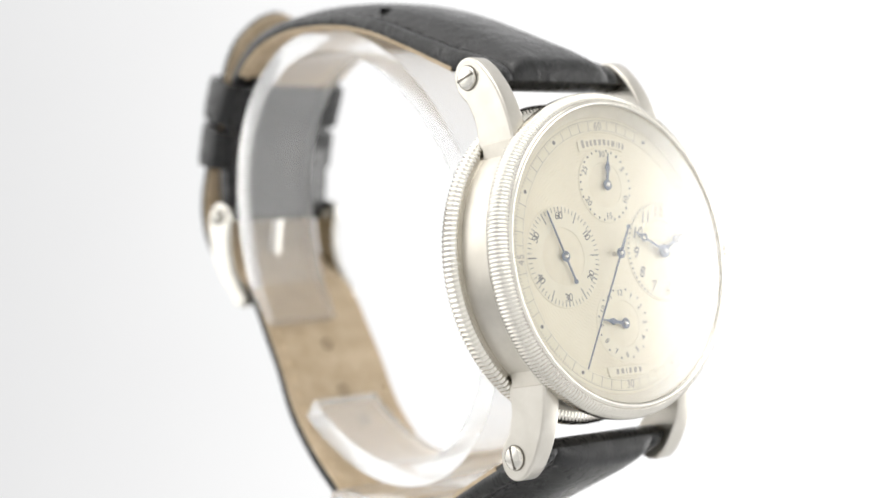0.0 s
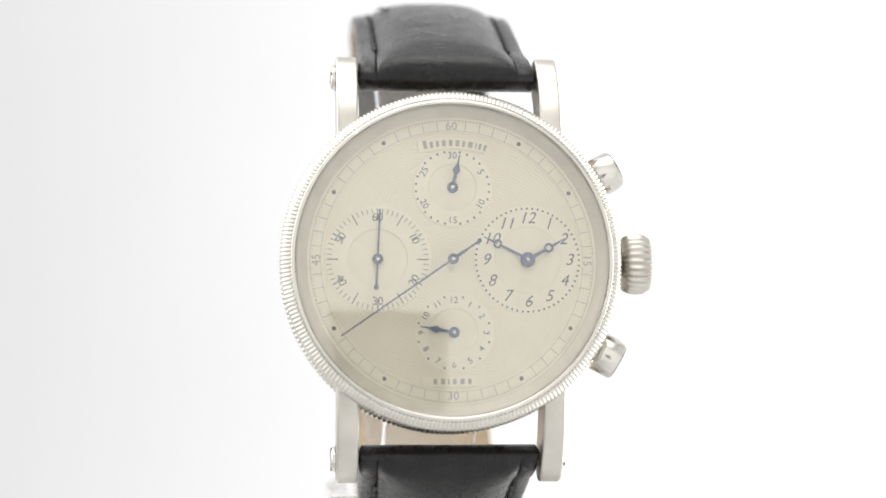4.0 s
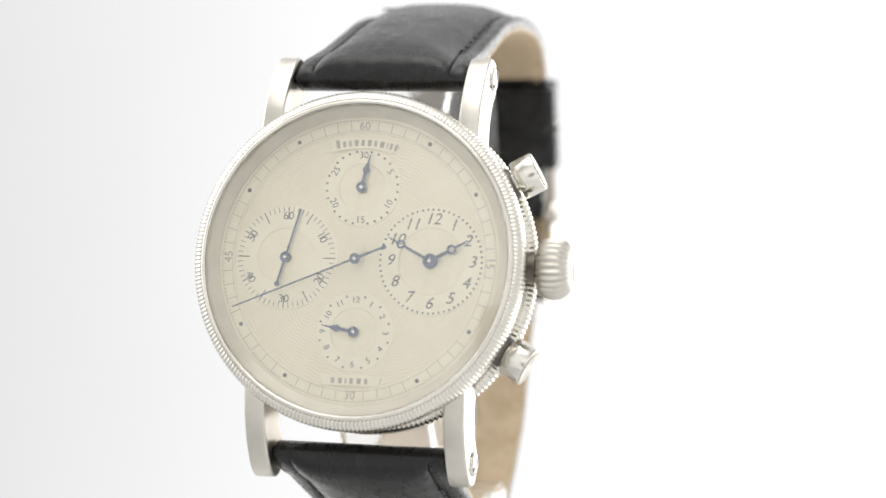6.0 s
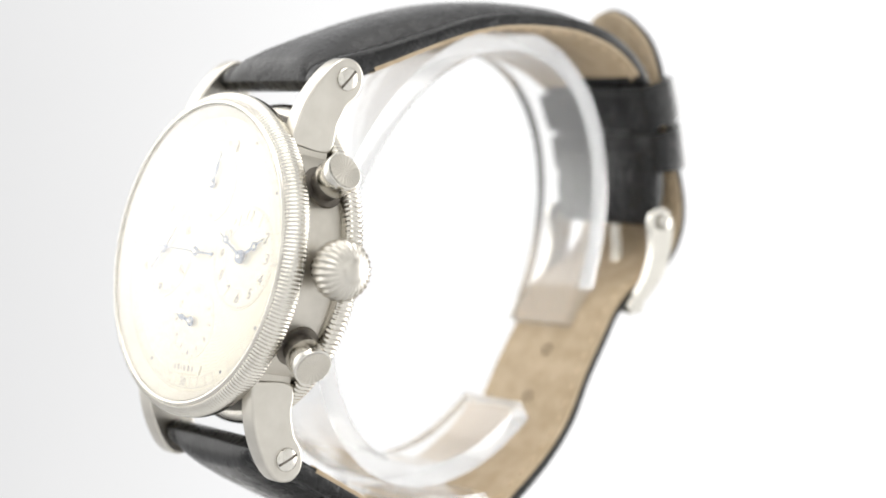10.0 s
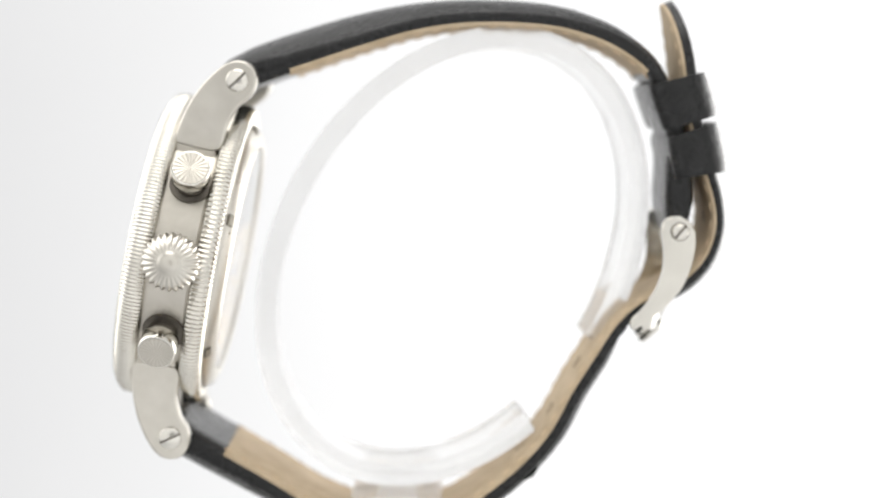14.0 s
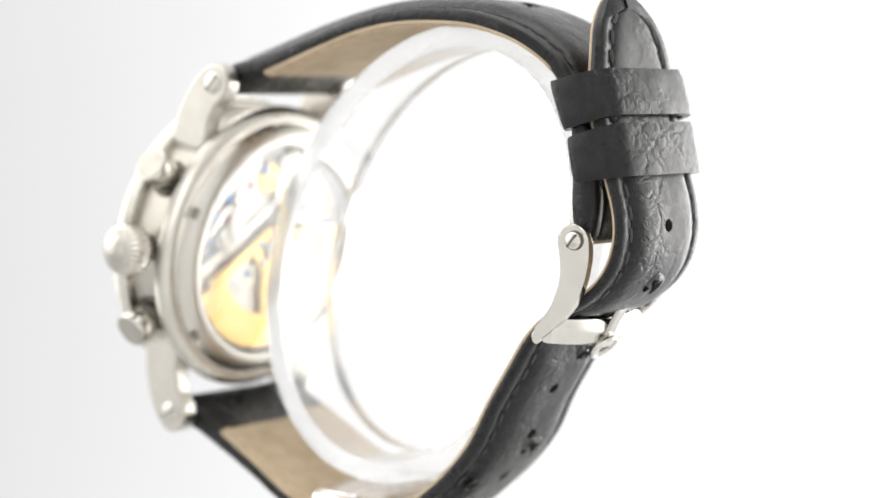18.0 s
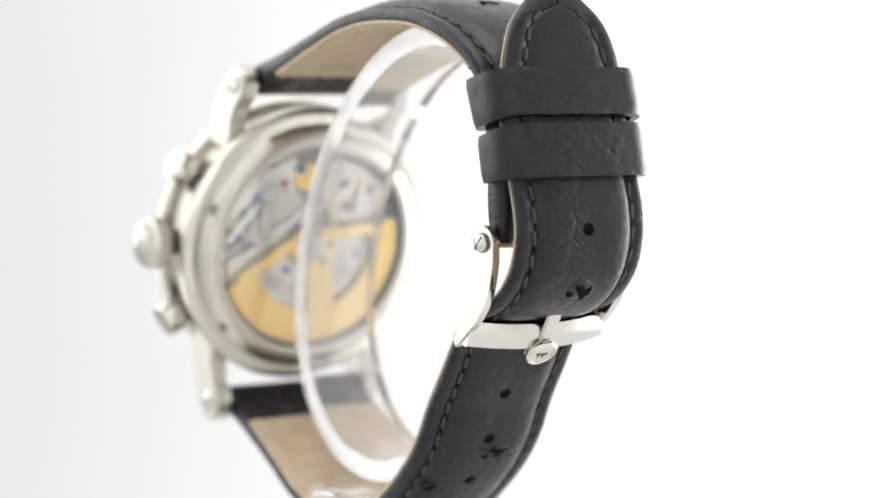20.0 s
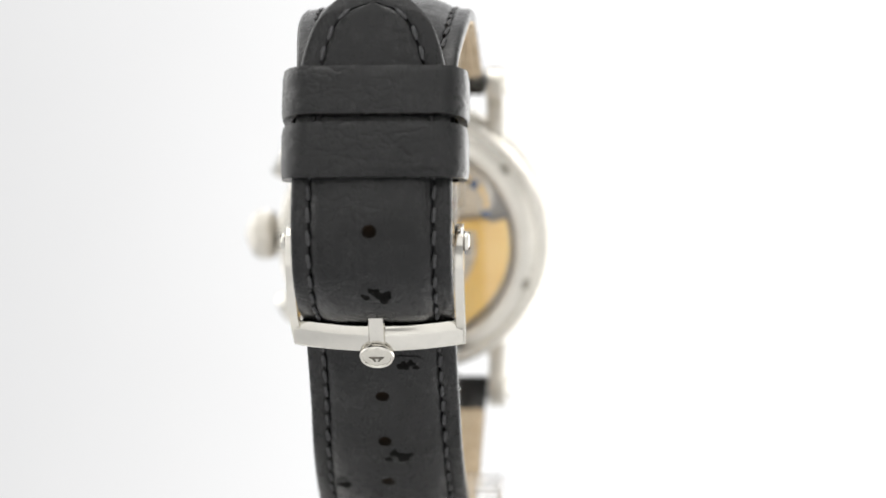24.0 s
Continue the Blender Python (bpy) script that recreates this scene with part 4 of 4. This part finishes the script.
def buckle():
    b = part("buckle", slab(smooth_outline(ARM, 0.5), 9.55, 10.5, "x", 0.25, 3), POLISH, watch, "polished steel pin buckle", smooth=50)
    part("buckle_arm", slab(smooth_outline(ARM, 0.5), -9.5, -8.55, "x", 0.25, 3), POLISH, b, smooth=50)
    bm = bmesh.new()
    rows = []
    for x in np.linspace(-9.25, 10.25, 25):
        k = 1 - ((x - 0.5) / 9.8) ** 2
        zc = -62.1 - 1.75 * k
        yc = 3.05 - 0.35 * k
        rows.append([bm.verts.new((x, yc + u, zc + v)) for u, v in ((-1.1, -0.35), (-0.85, -0.62), (1.6, -0.78), (2.0, -0.55), (2.1, 0.35), (1.8, 0.6), (-0.9, 0.6), (-1.1, 0.35))])
    for p, q in zip(rows, rows[1:]):
        for k in range(8):
            bm.faces.new((p[k], p[(k + 1) % 8], q[(k + 1) % 8], q[k]))
    bm.faces.new(rows[0])
    bm.faces.new(rows[-1][::-1])
    part("buckle_bar", bm, POLISH, b, "curved polished steel bar", smooth=50)
    for side in (1, -1):
        screw("buckle_screw", b, 1.05, mm(10.65 if side > 0 else -9.65, 14.6, -63.85, 0, 90 * side, 0), 60)
    part("buckle_pin", lathe([(0, -9.4), (0.7, -9.3), (0.7, 9.3), (0, 9.3)], 20, close=False), STEEL, b, "steel hinge pin", mm(0.5, 14.6, -63.85, 0, 90, 0))
    # tongue: a flat pin over the bar with a round knob
    t, line = spline([(14.6, -64.65), (10.0, -66.0), (6.4, -66.0), (4.0, -65.2), (2.4, -64.75), (1.2, -64.35)], 0.4)
    d, n = normals(line, 1)
    bm = bmesh.new()
    rows = []
    for i in range(len(t)):
        y, z = line[i]
        rows.append([bm.verts.new((x, y + n[i, 0] * h, z + n[i, 1] * h)) for x, h in ((-0.3, 0), (-0.45, 0.35), (-0.1, 0.65), (1.1, 0.65), (1.45, 0.35), (1.3, 0))])
    for p, q in zip(rows, rows[1:]):
        for k in range(6):
            bm.faces.new((p[k], p[(k + 1) % 6], q[(k + 1) % 6], q[k]))
    bm.faces.new(rows[0])
    bm.faces.new(rows[-1][::-1])
    part("tongue", bm, POLISH, b, "polished steel tongue", smooth=50)
    m = Matrix.Translation(Vector((0.6, 1.5, -63.5)) * MM) @ Vector((0, -0.6, -0.8)).to_track_quat("Z", "Y").to_matrix().to_4x4()
    kn = part("knob", lathe([(0, 1.0), (1.55, 1.0), (1.6, 1.12), (1.85, 1.14), (2.02, 0.98), (2.05, 0.6), (1.85, 0.35), (1.6, 0.25), (1.85, 0.1), (1.9, -0.3), (1.5, -0.7), (0, -0.8)], 48, close=False), POLISH, b, "round steel knob with worn emblem", m, smooth=45)
    part("emblem", slab([(-0.9, -0.12), (0.9, -0.12), (0.7, 0.14), (-0.7, 0.14)], 0.98, 1.06), DARK_STEEL, kn, "worn engraved emblem", smooth=0)
    for x, lean in ((-0.35, 60), (0.4, 115)):
        part("emblem_stroke", box(-0.4, 0.4, -0.09, 0.09, 0.98, 1.05, 0), DARK_STEEL, kn, "worn engraved stroke", mm(x, 0.35, 0, 0, 0, lean), smooth=0)


case()
lugs()
pusher(11.25, 28)
pusher(-11.15, -29)
crown()
dial()
movement()
upper = strap("upper_strap", UPPER, -1, "padded black ostrich leather strap half with buckle", False)
lower = strap("lower_strap", LOWER, 1, "padded black ostrich leather strap half with punched holes", True)
for place in ((17.25, -70.1), (-6.1, -58.4), (-12.3, -55.8), (-18.4, -52.9)):
    hole(lower, place, 0.6)
for place, x, spin, size in (((9.4, -69.6), -0.1, 200, 1.25), ((-1.6, -60.1), -2.6, 60, 1.0), ((-14.0, -55.2), -0.9, 210, 1.15), ((-19.2, -52.1), 5.4, 150, 1.0)):
    quill(lower, place, x, spin, size)
quill(upper, (39.2, -45.5), 0.5, 190, 1.0)
quill(upper, (36.0, -28.0), -5.4, 80, 0.8, False)
keeper(((26.4, -59.4), (31.5, -56.4), (34.5, -63.1), (29.6, -65.7)), 10.5)
keeper(((20.9, -61.9), (25.6, -60.0), (28.7, -65.9), (23.0, -68.3)), 10.5)
buckle()


# ---- clear acrylic display stand ----
def stand():
    root = new("watch_stand")
    tagged(root, "clear acrylic C-shaped watch stand on a small foot", "display stand")
    cy, cz, a, b = 4.55, -0.72, 28.37, 19.86
    u, v = Vector((0.501, 0.865)), Vector((0.865, -0.501))
    x0, x1, th = -5.5, 5.5, 2.8

    def at(deg, grow):
        q = u * (a + grow) * math.cos(radians(deg)) + v * (b + grow) * math.sin(radians(deg))
        return cy + q.x, cz + q.y
    bm = bmesh.new()
    rows = []
    # gap between the two ends, below the buckle
    for deg in np.linspace(GAP[0], GAP[1] - 360, 120):
        i0, o0 = at(deg, 0), at(deg, th)
        rows.append([bm.verts.new(p) for p in ((x0, *i0), (x1, *i0), (x1, *o0), (x0, *o0))])
    for p, q in zip(rows, rows[1:]):
        for k in range(4):
            bm.faces.new((p[k], p[(k + 1) % 4], q[(k + 1) % 4], q[k]))
    bm.faces.new(rows[0])
    bm.faces.new(rows[-1][::-1])
    sharp = [e for e in bm.edges if len(e.link_faces) == 2 and e.calc_face_angle(0) > 1.0]
    bmesh.ops.bevel(bm, geom=sharp, offset=0.3, segments=2, affect="EDGES")
    ring = part("ring", bm, ACRYLIC, root, "clear acrylic C-shaped ring", smooth=35)
    ring.visible_shadow = False
    ring.matrix_basis = pose(0, 0, 0, 0, 0, 3.2)
    for xs in (x0 - 0.05, x1 + 0.05):
        bm = bmesh.new()
        rows = []
        for deg in np.linspace(GAP[0] - 0.6, GAP[1] - 359.4, 120):
            i0, o0 = at(deg, 0.05), at(deg, th - 0.05)
            rows.append([bm.verts.new((xs + e, *q)) for e, q in ((-0.03, i0), (0.03, i0), (0.03, o0), (-0.03, o0))])
        for p, q in zip(rows, rows[1:]):
            for k in range(4):
                bm.faces.new((p[k], p[(k + 1) % 4], q[(k + 1) % 4], q[k]))
        bm.faces.new(rows[0])
        bm.faces.new(rows[-1][::-1])
        part("sawn_edge", bm, FROSTED, ring, "frosted sawn edge", smooth=35).visible_shadow = False
    for deg, turn in ((GAP[0], 0.25), (GAP[1], -0.25)):
        bm = bmesh.new()
        quad = [(x0 + 0.25, *at(deg, 0.25)), (x1 - 0.25, *at(deg, 0.25)), (x1 - 0.25, *at(deg, th - 0.25)), (x0 + 0.25, *at(deg, th - 0.25))]
        back = [(q[0], *at(deg + turn, g)) for q, g in zip(quad, (0.25, 0.25, th - 0.25, th - 0.25))]
        lo, hi = [bm.verts.new(q) for q in quad], [bm.verts.new(q) for q in back]
        bm.faces.new(lo)
        bm.faces.new(hi[::-1])
        for k in range(4):
            bm.faces.new((lo[k], lo[(k + 1) % 4], hi[(k + 1) % 4], hi[k]))
        part("sawn_end", bm, FROSTED, ring, "frosted sawn end", smooth=0).visible_shadow = False
    part("foot_plate", box(-11.5, 11.5, -8.0, 3.5, -33.6, -30.6, 0.5, 3), ACRYLIC, root, "clear acrylic cross plate").visible_shadow = False
    for xa, xb in ((-11.5, -8.6), (8.6, 11.5)):
        part("foot_leg", box(xa, xb, -8.0, 3.5, FLOOR_TOP, -33.65, 0.4, 2), ACRYLIC, root, "clear acrylic leg").visible_shadow = False
    return root


GAP = (90.0, 116.5)
FLOOR_TOP = -39.5


def turntable():
    root = new("turntable")
    tagged(root, "small white round product turntable on a column", "turntable")
    part("platter", lathe([(0, FLOOR_TOP), (35.0, FLOOR_TOP), (36.0, FLOOR_TOP - 1), (36.0, FLOOR_TOP - 5), (35.0, FLOOR_TOP - 6), (0, FLOOR_TOP - 6)], 96, close=False), WHITE_PAINT, root, "white round platter")
    part("column", lathe([(0, FLOOR_TOP - 6), (12.0, FLOOR_TOP - 6), (12.0, 10 - LIFT), (0, 10 - LIFT)], 48, close=False), WHITE_PAINT, root, "white round column")
    part("base", lathe([(0, 10 - LIFT), (48, 10 - LIFT), (50, 8 - LIFT), (50, -LIFT), (0, -LIFT)], 72, close=False), WHITE_PAINT, root, "white round base")
    return root


table_ob = turntable()
stand_ob = stand()


# ---- what moves: the turntable turns watch and stand, the dial pointers run ----
SET = Matrix(((0.263118, 0.185268, -0.946808, -31.1268 * MM), (-0.964737, 0.043325, -0.259623, -10.3893 * MM), (-0.007079, 0.981733, 0.190134, (0.8735 + LIFT) * MM), (0, 0, 0, 1)))


def motions():
    steps = [0.5 * k for k in range(49)]
    walk(watch, [(t, pose(0, 0, 0, 0, 0, turn_at(t)) @ SET) for t in steps])
    walk(table_ob, [(t, pose(0, 0, LIFT * MM, 0, 0, turn_at(t) - 75.797)) for t in steps])
    walk(stand_ob, [(t, pose(0, 0, LIFT * MM, 0, 0, turn_at(t) - 75.797)) for t in steps])
    for nm, a0, rate in (("chronograph_hand", 211.4, 6.0), ("small_seconds_hand", 338.0, 6.2), ("minute_counter_hand", 11.5, 0.25),
                         ("hour_counter_hand", 280.0, 0.0), ("hour_hand", 60.6, 0.0), ("minute_hand", 297.0, 0.1)):
        x, y, z = HAND_PLACE[nm]
        walk(POINTERS[nm], [(t, mm(x, y, z, 0, 0, -(a0 + rate * t))) for t in (0, 4, 8, 12, 16, 20, 24)])


motions()
